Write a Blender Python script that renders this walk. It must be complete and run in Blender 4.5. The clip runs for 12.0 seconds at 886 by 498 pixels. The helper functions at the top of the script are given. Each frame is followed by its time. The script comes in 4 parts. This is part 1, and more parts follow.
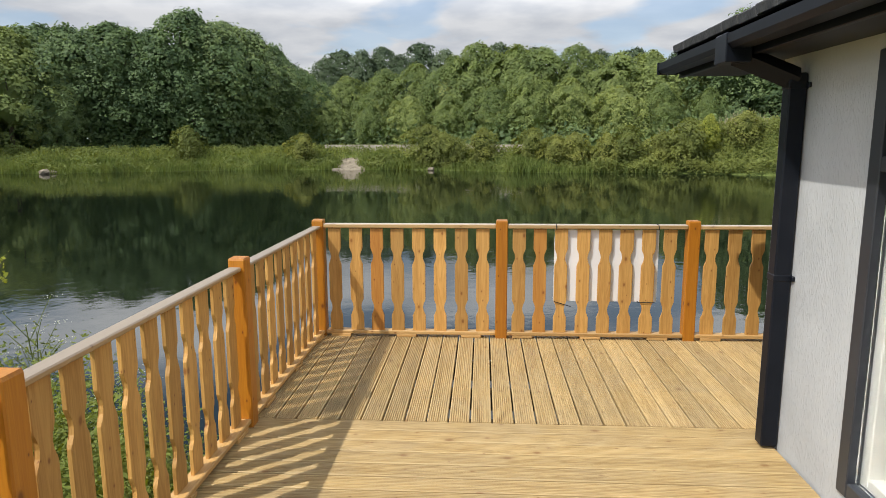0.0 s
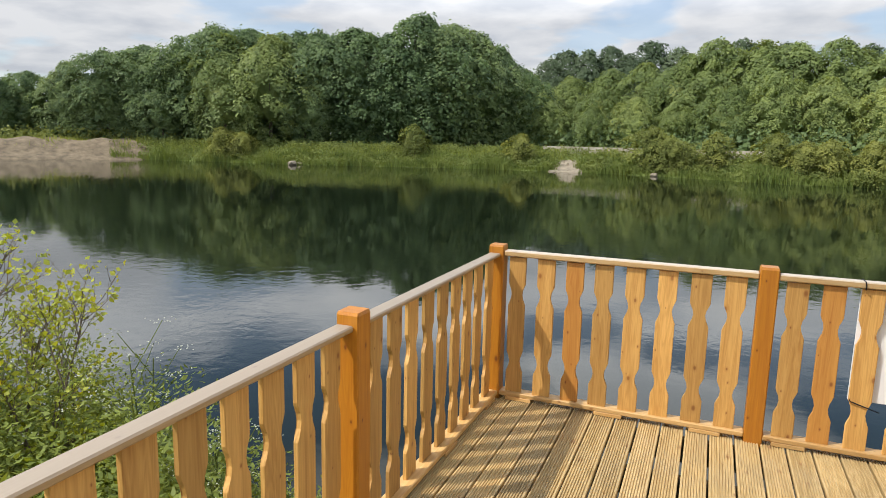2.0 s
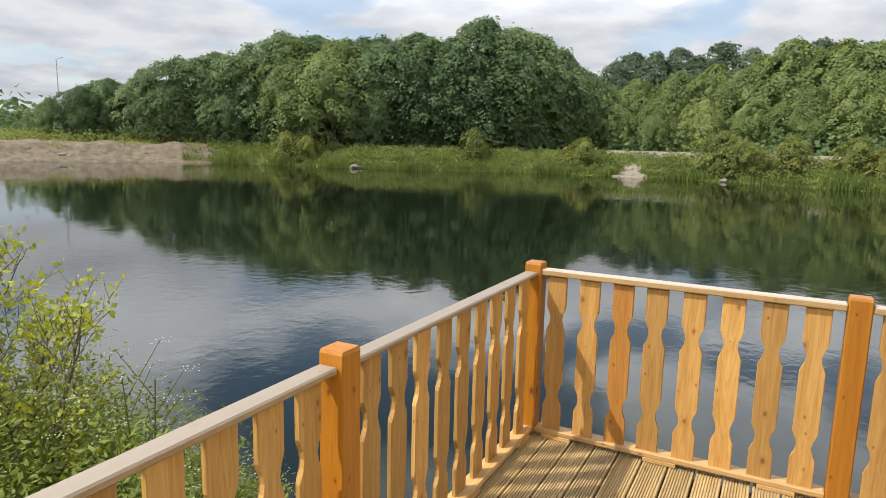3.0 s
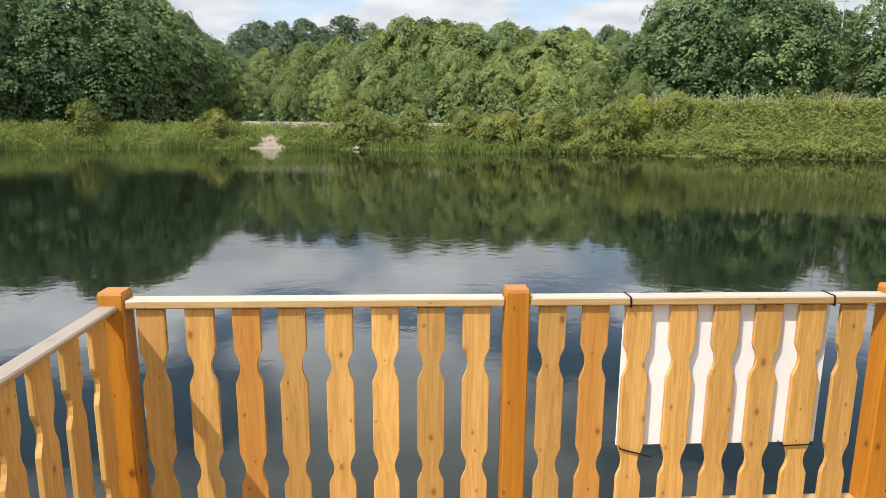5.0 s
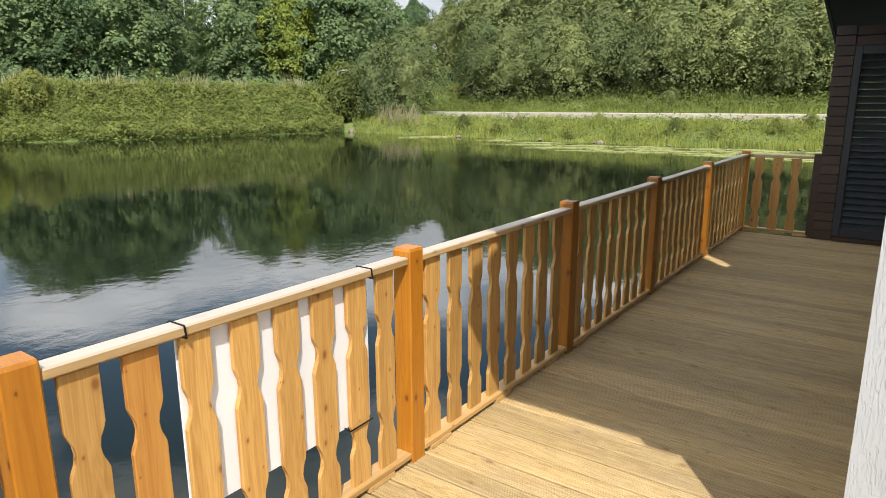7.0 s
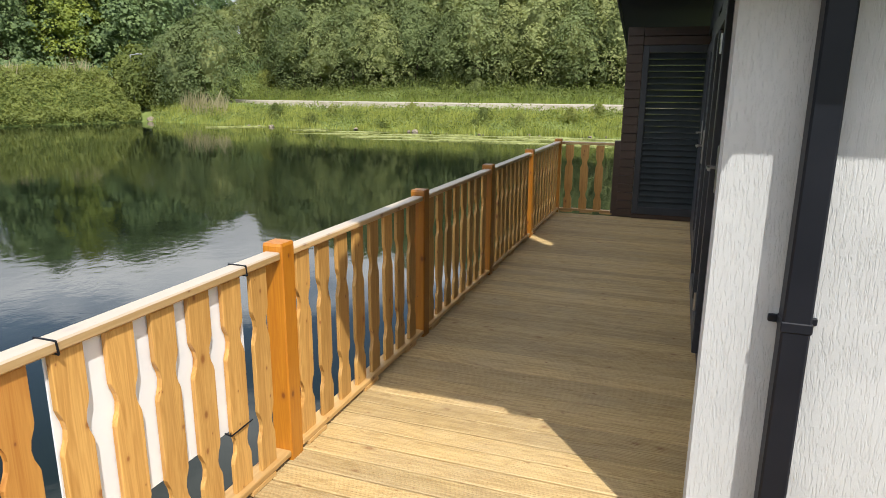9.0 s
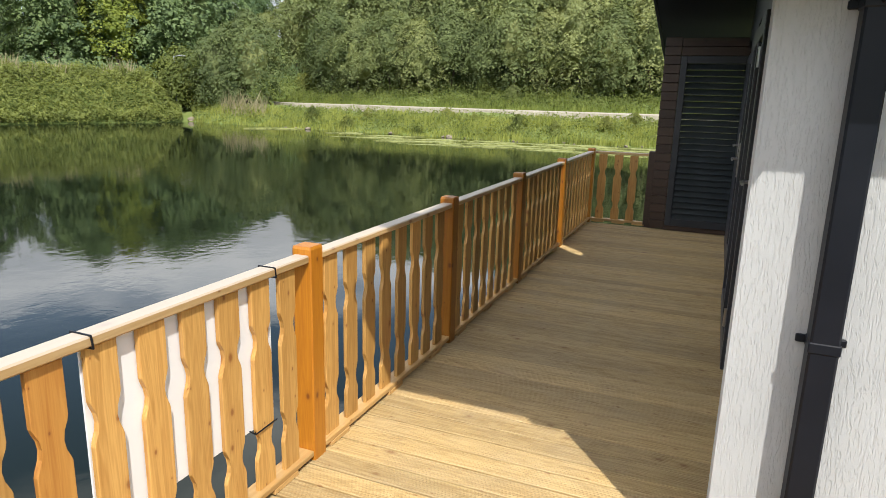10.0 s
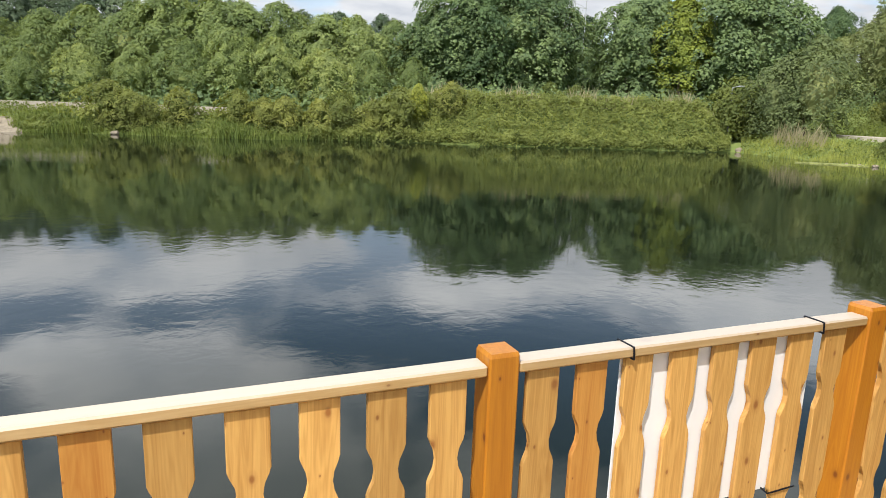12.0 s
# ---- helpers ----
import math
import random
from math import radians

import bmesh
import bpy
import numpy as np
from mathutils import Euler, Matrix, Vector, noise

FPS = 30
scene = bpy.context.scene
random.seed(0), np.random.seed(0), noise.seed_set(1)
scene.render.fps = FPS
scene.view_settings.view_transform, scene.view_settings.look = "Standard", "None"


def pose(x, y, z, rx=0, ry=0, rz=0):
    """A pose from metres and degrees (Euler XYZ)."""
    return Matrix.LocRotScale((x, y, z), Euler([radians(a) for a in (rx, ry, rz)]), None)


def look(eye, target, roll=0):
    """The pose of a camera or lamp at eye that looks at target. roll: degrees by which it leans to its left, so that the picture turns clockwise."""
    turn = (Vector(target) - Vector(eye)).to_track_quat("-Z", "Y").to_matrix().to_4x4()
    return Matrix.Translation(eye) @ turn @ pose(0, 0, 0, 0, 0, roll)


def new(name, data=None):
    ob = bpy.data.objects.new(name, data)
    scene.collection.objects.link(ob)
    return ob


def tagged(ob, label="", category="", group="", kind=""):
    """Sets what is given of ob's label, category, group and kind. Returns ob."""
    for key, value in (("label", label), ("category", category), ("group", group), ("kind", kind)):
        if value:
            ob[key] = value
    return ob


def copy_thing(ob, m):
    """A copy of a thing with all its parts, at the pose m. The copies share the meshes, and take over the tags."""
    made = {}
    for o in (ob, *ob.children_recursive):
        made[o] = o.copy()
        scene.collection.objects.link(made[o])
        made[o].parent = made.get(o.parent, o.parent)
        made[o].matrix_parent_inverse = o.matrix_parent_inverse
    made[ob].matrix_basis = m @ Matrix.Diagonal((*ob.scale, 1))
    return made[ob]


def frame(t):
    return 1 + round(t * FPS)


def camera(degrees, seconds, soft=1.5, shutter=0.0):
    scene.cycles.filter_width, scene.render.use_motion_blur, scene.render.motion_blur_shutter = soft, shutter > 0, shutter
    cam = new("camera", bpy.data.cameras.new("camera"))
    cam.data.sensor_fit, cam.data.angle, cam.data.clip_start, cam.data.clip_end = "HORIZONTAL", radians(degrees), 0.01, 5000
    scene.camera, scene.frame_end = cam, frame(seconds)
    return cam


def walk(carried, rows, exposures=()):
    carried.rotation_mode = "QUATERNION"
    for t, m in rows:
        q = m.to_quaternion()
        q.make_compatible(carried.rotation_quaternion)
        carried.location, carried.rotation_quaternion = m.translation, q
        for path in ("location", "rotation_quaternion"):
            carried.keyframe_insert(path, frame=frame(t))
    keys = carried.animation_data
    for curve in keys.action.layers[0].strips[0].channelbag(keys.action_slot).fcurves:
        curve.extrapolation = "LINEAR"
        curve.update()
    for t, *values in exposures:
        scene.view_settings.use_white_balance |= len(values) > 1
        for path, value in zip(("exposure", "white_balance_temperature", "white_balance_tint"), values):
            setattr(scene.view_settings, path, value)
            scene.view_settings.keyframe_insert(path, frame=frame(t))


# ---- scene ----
cam = camera(68.5, 12.0, 0.8)
PATH = [
    (0, (1.238, -4.818, 1.478), (1.117, -2.848, 1.15), -0.2),
    (0.5, (1.23, -4.461, 1.494), (1.147, -2.487, 1.184), 0.2),
    (1, (1.208, -4.138, 1.47), (0.993, -2.175, 1.154), 0.4),
    (1.5, (1.167, -3.796, 1.475), (0.61, -1.904, 1.147), 1.1),
    (2, (1.084, -3.491, 1.469), (0.338, -1.665, 1.139), 1.3),
    (2.5, (1.072, -3.258, 1.475), (0.172, -1.502, 1.15), 0.9),
    (2.7, (1.075, -3.171, 1.472), (0.139, -1.433, 1.15), 1.4),
    (4.3, (1.034, -2.568, 1.474), (0.69, -0.632, 1.108), -0.5),
    (4.5, (1.046, -2.451, 1.488), (0.85, -0.499, 1.101), -0.9),
    (5, (1.006, -2.204, 1.476), (1.109, -0.245, 1.084), 0.4),
    (5.5, (0.979, -2.045, 1.474), (1.507, -0.158, 1.073), 1.6),
    (6, (0.897, -1.851, 1.481), (1.983, -0.225, 1.06), 0.7),
    (6.5, (0.866, -1.706, 1.464), (2.231, -0.316, 1.012), 0.9),
    (7, (0.856, -1.56, 1.447), (2.435, -0.415, 1.005), -0.2),
    (7.5, (0.819, -1.498, 1.466), (2.552, -0.614, 1.004), 1.0),
    (9.5, (0.71, -1.395, 1.456), (2.541, -0.744, 0.985), 0.4),
    (10, (0.710, -1.426, 1.471), (2.508, -0.680, 1.013), 1.5),
    (10.5, (0.709, -1.414, 1.467), (2.310, -0.301, 1.022), 1.5),
    (11, (0.696, -1.385, 1.460), (2.072, 0.010, 1.043), 2.0),
    (11.5, (0.690, -1.370, 1.458), (1.758, 0.273, 1.055), 1.9),
    (12, (0.640, -1.400, 1.488), (1.389, 0.408, 1.070), 1.9),
]
walk(cam, [(t, look(eye, target, roll)) for t, eye, target, roll in PATH], [(0.0, -0.10), (1.0, -0.05), (2.0, 0.07), (2.7, 0.09), (4.5, 0.28), (7.5, 0.31), (10.5, 0.29), (12.0, 0.28)])


# ---- world, sun ----
WATER = -1.6
SUN = Vector((-0.62, -0.49, 1.0)).normalized()


def nodes_of(owner):
    owner.use_nodes = True
    tree = owner.node_tree
    tree.nodes.clear()

    def add(kind, **sets):
        n = tree.nodes.new(kind)
        for key, value in sets.items():
            if key in n.inputs:
                n.inputs[key].default_value = value
            else:
                setattr(n, key, value)
        return n

    return tree, add, tree.links.new


def ramp(add, stops, interpolation="LINEAR"):
    r = add("ShaderNodeValToRGB")
    r.color_ramp.interpolation = interpolation
    while len(r.color_ramp.elements) < len(stops):
        r.color_ramp.elements.new(0.5)
    for e, (p, c) in zip(r.color_ramp.elements, stops):
        e.position, e.color = p, (*c, 1) if len(c) == 3 else c
    return r


world = bpy.data.worlds.new("sky")
scene.world = world
_, add, link = nodes_of(world)
sky = add("ShaderNodeTexSky", sky_type="NISHITA", sun_disc=False, sun_elevation=math.asin(SUN.z),
          sun_rotation=math.atan2(SUN.x, SUN.y), air_density=1.0, dust_density=0.8, ozone_density=2.0)
coord = add("ShaderNodeTexCoord")
sep = add("ShaderNodeSeparateXYZ")
link(coord.outputs["Generated"], sep.inputs[0])
up = add("ShaderNodeMath", operation="MAXIMUM")
link(sep.outputs["Z"], up.inputs[0])
up.inputs[1].default_value = 0.0
lift = add("ShaderNodeMath", operation="ADD")
link(up.outputs[0], lift.inputs[0])
lift.inputs[1].default_value = 0.16
flat = add("ShaderNodeCombineXYZ")
for axis in "XY":
    div = add("ShaderNodeMath", operation="DIVIDE")
    link(sep.outputs[axis], div.inputs[0])
    link(lift.outputs[0], div.inputs[1])
    link(div.outputs[0], flat.inputs[axis])
clouds = add("ShaderNodeTexNoise", Scale=1.05, Detail=6.0, Roughness=0.44, Distortion=0.15)
link(flat.outputs[0], clouds.inputs["Vector"])
mask = ramp(add, [(0.435, (0, 0, 0)), (0.515, (1, 1, 1))])
link(clouds.outputs["Fac"], mask.inputs[0])
shade = add("ShaderNodeTexNoise", Scale=3.1, Detail=5.0)
link(flat.outputs[0], shade.inputs["Vector"])
tone = ramp(add, [(0.36, (4.5, 4.75, 5.15)), (0.62, (6.1, 6.2, 6.35))])
link(shade.outputs["Fac"], tone.inputs[0])
haze = ramp(add, [(0.0, (1, 1, 1)), (0.34, (0, 0, 0))])
link(up.outputs[0], haze.inputs[0])
hazed = add("ShaderNodeMath", operation="MULTIPLY_ADD", use_clamp=True)
link(haze.outputs[0], hazed.inputs[0])
hazed.inputs[1].default_value = 0.75
link(mask.outputs[0], hazed.inputs[2])
overhead = ramp(add, [(0.0, (0.70, 0.71, 0.72)), (0.17, (0.82, 0.82, 0.83)), (0.30, (2.3, 2.3, 2.3)), (0.55, (1.55, 1.55, 1.55)), (1.0, (1.2, 1.2, 1.2))])
link(up.outputs[0], overhead.inputs[0])
lit = add("ShaderNodeVectorMath", operation="MULTIPLY")
link(tone.outputs[0], lit.inputs[0])
link(overhead.outputs[0], lit.inputs[1])
mix = add("ShaderNodeMix", data_type="RGBA")
link(hazed.outputs[0], mix.inputs[0])
link(sky.outputs[0], mix.inputs[6])
link(lit.outputs[0], mix.inputs[7])
back = add("ShaderNodeBackground", Strength=0.15)
link(mix.outputs[2], back.inputs[0])
link(back.outputs[0], add("ShaderNodeOutputWorld").inputs[0])

sun = new("sun", bpy.data.lights.new("sun", "SUN"))
sun.data.energy, sun.data.angle, sun.data.color = 4.15, radians(0.55), (1.0, 0.95, 0.87)
sun.matrix_world = look(SUN * 60, (0, 0, 0))


# ---- materials ----
def material(name, color, rough=0.6, metal=0.0, spec=0.5):
    m = bpy.data.materials.new(name)
    tree, add, link = nodes_of(m)
    p = add("ShaderNodeBsdfPrincipled")
    p.inputs["Base Color"].default_value = (*color, 1)
    p.inputs["Roughness"].default_value = rough
    p.inputs["Metallic"].default_value = metal
    p.inputs["Specular IOR Level"].default_value = spec
    link(p.outputs[0], add("ShaderNodeOutputMaterial").inputs[0])
    return m, p, add, link


def wood(name, light, dark, knot, axis, rough=0.55, weather=0.0, knots=9.0, size=1.3, low=0.30, high=0.66, rings=0.045, tint_low=0.74, tint_high=1.14, top_sheen_wear=None):
    """Sawn softwood: long grain along axis, knots, tone that differs from piece to piece."""
    m, p, add, link = material(name, light, rough)
    tc = add("ShaderNodeTexCoord")
    info = add("ShaderNodeObjectInfo")
    shift = add("ShaderNodeVectorMath", operation="MULTIPLY_ADD")
    push = add("ShaderNodeCombineXYZ")
    for k in range(3):
        link(info.outputs["Random"], push.inputs[k])
    link(push.outputs[0], shift.inputs[0])
    shift.inputs[1].default_value = (37.0, 53.0, 71.0)
    link(tc.outputs["Object"], shift.inputs[2])
    long_scale = [1.0, 1.0, 1.0]
    long_scale["xyz".index(axis)] = 0.06
    grain_map = add("ShaderNodeVectorMath", operation="MULTIPLY")
    link(shift.outputs[0], grain_map.inputs[0])
    grain_map.inputs[1].default_value = long_scale
    grain = add("ShaderNodeTexNoise", Scale=75.0, Detail=6.0, Roughness=0.6, Distortion=0.6)
    link(grain_map.outputs[0], grain.inputs["Vector"])
    broad = add("ShaderNodeTexNoise", Scale=16.0, Detail=3.0, Distortion=1.2)
    link(grain_map.outputs[0], broad.inputs["Vector"])
    both = add("ShaderNodeMath", operation="MULTIPLY_ADD")
    link(grain.outputs["Fac"], both.inputs[0])
    both.inputs[1].default_value = 0.55
    half = add("ShaderNodeMath", operation="MULTIPLY")
    link(broad.outputs["Fac"], half.inputs[0])
    half.inputs[1].default_value = 0.45
    link(half.outputs[0], both.inputs[2])
    bands = add("ShaderNodeMath", operation="MULTIPLY")
    link(broad.outputs["Fac"], bands.inputs[0])
    bands.inputs[1].default_value = 62.0
    wave = add("ShaderNodeMath", operation="SINE")
    link(bands.outputs[0], wave.inputs[0])
    streak = add("ShaderNodeMath", operation="MULTIPLY_ADD")
    link(wave.outputs[0], streak.inputs[0])
    streak.inputs[1].default_value = rings
    link(both.outputs[0], streak.inputs[2])
    tones = ramp(add, [(low, dark), (high, light)])
    link(streak.outputs[0], tones.inputs[0])
    parts = add("ShaderNodeSeparateXYZ")
    link(shift.outputs[0], parts.inputs[0])
    sides = [k for k in range(3) if "xyz"[k] != axis]
    across = add("ShaderNodeMath", operation="ADD")
    link(parts.outputs[sides[0]], across.inputs[0])
    link(parts.outputs[sides[1]], across.inputs[1])
    along = add("ShaderNodeMath", operation="MULTIPLY")
    link(parts.outputs["xyz".index(axis)], along.inputs[0])
    along.inputs[1].default_value = 0.6
    knot_map = add("ShaderNodeCombineXYZ")
    link(across.outputs[0], knot_map.inputs[0])
    link(along.outputs[0], knot_map.inputs[1])
    cells = add("ShaderNodeTexVoronoi", Scale=knots, Randomness=1.0)
    cells.voronoi_dimensions = "2D"
    link(knot_map.outputs[0], cells.inputs["Vector"])
    chance = add("ShaderNodeSeparateXYZ")
    link(cells.outputs["Color"], chance.inputs[0])
    girth = add("ShaderNodeMapRange")
    link(chance.outputs[0], girth.inputs[0])
    girth.inputs[3].default_value, girth.inputs[4].default_value = 0.8, 4.2
    reach = add("ShaderNodeMath", operation="MULTIPLY")
    link(cells.outputs["Distance"], reach.inputs[0])
    link(girth.outputs[0], reach.inputs[1])
    spot = ramp(add, [(0.03 * size, (0.95, 0.95, 0.95)), (0.055 * size, (0.55, 0.55, 0.55)), (0.075 * size, (0.2, 0.2, 0.2)), (0.15 * size, (0, 0, 0))])
    link(reach.outputs[0], spot.inputs[0])
    knotted = add("ShaderNodeMix", data_type="RGBA")
    link(spot.outputs[0], knotted.inputs[0])
    link(tones.outputs[0], knotted.inputs[6])
    knotted.inputs[7].default_value = (*knot, 1)
    piece = add("ShaderNodeHueSaturation")
    tint = add("ShaderNodeMapRange")
    link(info.outputs["Random"], tint.inputs[0])
    tint.inputs[3].default_value, tint.inputs[4].default_value = tint_low, tint_high
    link(tint.outputs[0], piece.inputs["Value"])
    link(knotted.outputs[2], piece.inputs["Color"])
    last = piece.outputs[0]
    if weather:
        worn = add("ShaderNodeTexNoise", Scale=3.0, Detail=5.0)
        link(shift.outputs[0], worn.inputs["Vector"])
        wear = ramp(add, [(0.42, (0, 0, 0)), (0.7, (weather, weather, weather))])
        link(worn.outputs["Fac"], wear.inputs[0])
        grey = add("ShaderNodeMix", data_type="RGBA")
        link(wear.outputs[0], grey.inputs[0])
        link(last, grey.inputs[6])
        grey.inputs[7].default_value = (0.36, 0.31, 0.23, 1)
        last = grey.outputs[2]
    # tint for upward faces; on the front rail it paints in sun sheen
    if top_sheen_wear:
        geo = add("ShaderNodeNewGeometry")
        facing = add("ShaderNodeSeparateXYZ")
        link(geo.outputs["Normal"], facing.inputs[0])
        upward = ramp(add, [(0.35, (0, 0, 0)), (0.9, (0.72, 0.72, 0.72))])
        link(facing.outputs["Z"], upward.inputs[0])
        top_mix = add("ShaderNodeMix", data_type="RGBA")
        link(upward.outputs[0], top_mix.inputs[0])
        link(last, top_mix.inputs[6])
        top_mix.inputs[7].default_value = (*top_sheen_wear, 1)
        last = top_mix.outputs[2]
    link(last, p.inputs["Base Color"])
    bump = add("ShaderNodeBump", Strength=0.25, Distance=0.002)
    link(both.outputs[0], bump.inputs["Height"])
    link(bump.outputs[0], p.inputs["Normal"])
    return m


def foliage(name, light, dark, spread=0.25, rough=0.5, patch=0.7, hue_low=0.522, hue_high=0.490):
    """Leaves: tone from leaf to leaf and from plant to plant, with light coming through."""
    m, p, add, link = material(name, light, rough, spec=0.14)
    geo = add("ShaderNodeNewGeometry")
    tc = add("ShaderNodeTexCoord")
    drift = add("ShaderNodeTexNoise", Scale=patch, Detail=2.0)
    link(tc.outputs["Object"], drift.inputs["Vector"])
    spray = ramp(add, [(0.34, (0, 0, 0)), (0.66, (1, 1, 1))])
    link(drift.outputs["Fac"], spray.inputs[0])
    mixed = add("ShaderNodeMix", data_type="FLOAT", Factor=0.62)
    link(geo.outputs["Random Per Island"], mixed.inputs[2])
    link(spray.outputs[0], mixed.inputs[3])
    tones = ramp(add, [(0.0, dark), (1.0, light)])
    link(mixed.outputs[0], tones.inputs[0])
    info = add("ShaderNodeObjectInfo")
    rng = add("ShaderNodeMapRange")
    link(info.outputs["Random"], rng.inputs[0])
    rng.inputs[3].default_value, rng.inputs[4].default_value = 1 - spread, 1 + spread
    hue = add("ShaderNodeMapRange")
    link(info.outputs["Random"], hue.inputs[0])
    hue.inputs[3].default_value, hue.inputs[4].default_value = hue_low, hue_high
    vary = add("ShaderNodeHueSaturation")
    link(rng.outputs[0], vary.inputs["Value"])
    link(hue.outputs[0], vary.inputs["Hue"])
    link(tones.outputs[0], vary.inputs["Color"])
    link(vary.outputs[0], p.inputs["Base Color"])
    through_leaf = add("ShaderNodeBsdfTranslucent")
    warm = add("ShaderNodeHueSaturation", Hue=0.475, Saturation=1.25, Value=1.2)
    link(vary.outputs[0], warm.inputs["Color"])
    link(warm.outputs[0], through_leaf.inputs["Color"])
    blend = add("ShaderNodeMixShader", Fac=0.35)
    link(p.outputs[0], blend.inputs[1])
    link(through_leaf.outputs[0], blend.inputs[2])
    out = [n for n in m.node_tree.nodes if n.type == "OUTPUT_MATERIAL"][0]
    link(blend.outputs[0], out.inputs[0])
    return m


def mottled(name, a, b, scale, rough=0.8, bump=0.0, bump_scale=None, metal=0.0, stretch=(1, 1, 1), low=0.35, high=0.65):
    m, p, add, link = material(name, a, rough, metal)
    tc = add("ShaderNodeTexCoord")
    mp = add("ShaderNodeVectorMath", operation="MULTIPLY")
    link(tc.outputs["Object"], mp.inputs[0])
    mp.inputs[1].default_value = stretch
    n = add("ShaderNodeTexNoise", Scale=scale, Detail=6.0, Roughness=0.6)
    link(mp.outputs[0], n.inputs["Vector"])
    r = ramp(add, [(low, a), (high, b)])
    link(n.outputs["Fac"], r.inputs[0])
    link(r.outputs[0], p.inputs["Base Color"])
    if bump:
        f = add("ShaderNodeTexNoise", Scale=bump_scale or scale * 6, Detail=5.0)
        link(mp.outputs[0], f.inputs["Vector"])
        bm_ = add("ShaderNodeBump", Strength=0.8, Distance=bump)
        link(f.outputs["Fac"], bm_.inputs["Height"])
        link(bm_.outputs[0], p.inputs["Normal"])
    return m


PINE = ((0.67, 0.385, 0.116), (0.45, 0.220, 0.052), (0.28, 0.105, 0.026))
wood_baluster = wood("pine_baluster", *PINE, "z", 0.5, rings=0.06, low=0.29, high=0.64)
wood_baluster_red = wood("red_pine_baluster", (0.58, 0.285, 0.065), (0.42, 0.165, 0.030), (0.24, 0.075, 0.018), "z", 0.5, knots=11.0, size=1.4)
wood_post = wood("stained_post", (0.50, 0.200, 0.016), (0.37, 0.124, 0.009), (0.17, 0.045, 0.008), "z", 0.42)
# front handrail: the pale top tint is sun and gloss put into the colour
wood_rail_x = wood("pine_rail_x", (0.68, 0.47, 0.235), (0.52, 0.325, 0.13), (0.30, 0.15, 0.06), "x", 0.40, knots=8.0, size=1.5, top_sheen_wear=(0.53, 0.485, 0.43))
wood_low_x = wood("pine_low_rail", (0.66, 0.42, 0.17), (0.52, 0.29, 0.09), (0.32, 0.14, 0.04), "x", 0.5)
wood_rail_side = wood("weathered_rail", (0.50, 0.345, 0.185), (0.38, 0.245, 0.115), (0.24, 0.125, 0.055), "x", 0.5, knots=8.0, size=1.5, top_sheen_wear=(0.31, 0.275, 0.235))
wood_board = wood("deck_board", (0.58, 0.425, 0.200), (0.415, 0.285, 0.120), (0.32, 0.185, 0.075), "y", 0.6, weather=0.22, knots=6.0, size=1.15, low=0.34, high=0.61, rings=0.09, tint_low=0.80, tint_high=1.12)
wood_frame = wood("treated_joist", (0.22, 0.17, 0.10), (0.14, 0.10, 0.06), (0.08, 0.05, 0.03), "x", 0.8)
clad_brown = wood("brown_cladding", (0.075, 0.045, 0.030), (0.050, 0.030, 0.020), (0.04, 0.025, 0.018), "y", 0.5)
black_plastic = mottled("black_plastic", (0.006, 0.008, 0.013), (0.010, 0.012, 0.018), 4.0, 0.42)
black_plastic.node_tree.nodes["Principled BSDF"].inputs["Specular IOR Level"].default_value = 0.22
anthracite = mottled("anthracite_frame", (0.030, 0.034, 0.042), (0.042, 0.046, 0.055), 3.0, 0.4)
slat_paint = mottled("slat_paint", (0.036, 0.044, 0.048), (0.050, 0.058, 0.062), 3.0, 0.32)
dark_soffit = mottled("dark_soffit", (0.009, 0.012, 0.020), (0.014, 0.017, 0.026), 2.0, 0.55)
slate = mottled("slate_tile", (0.035, 0.036, 0.040), (0.085, 0.085, 0.085), 14.0, 0.6, 0.004, 60)
white_pvc = mottled("white_pvc", (0.60, 0.60, 0.58), (0.66, 0.66, 0.64), 5.0, 0.3)
white_board = mottled("white_board", (0.80, 0.81, 0.83), (0.86, 0.86, 0.87), 3.0, 0.35)
steel = mottled("brushed_steel", (0.5, 0.5, 0.5), (0.6, 0.6, 0.6), 20.0, 0.3, metal=1.0)


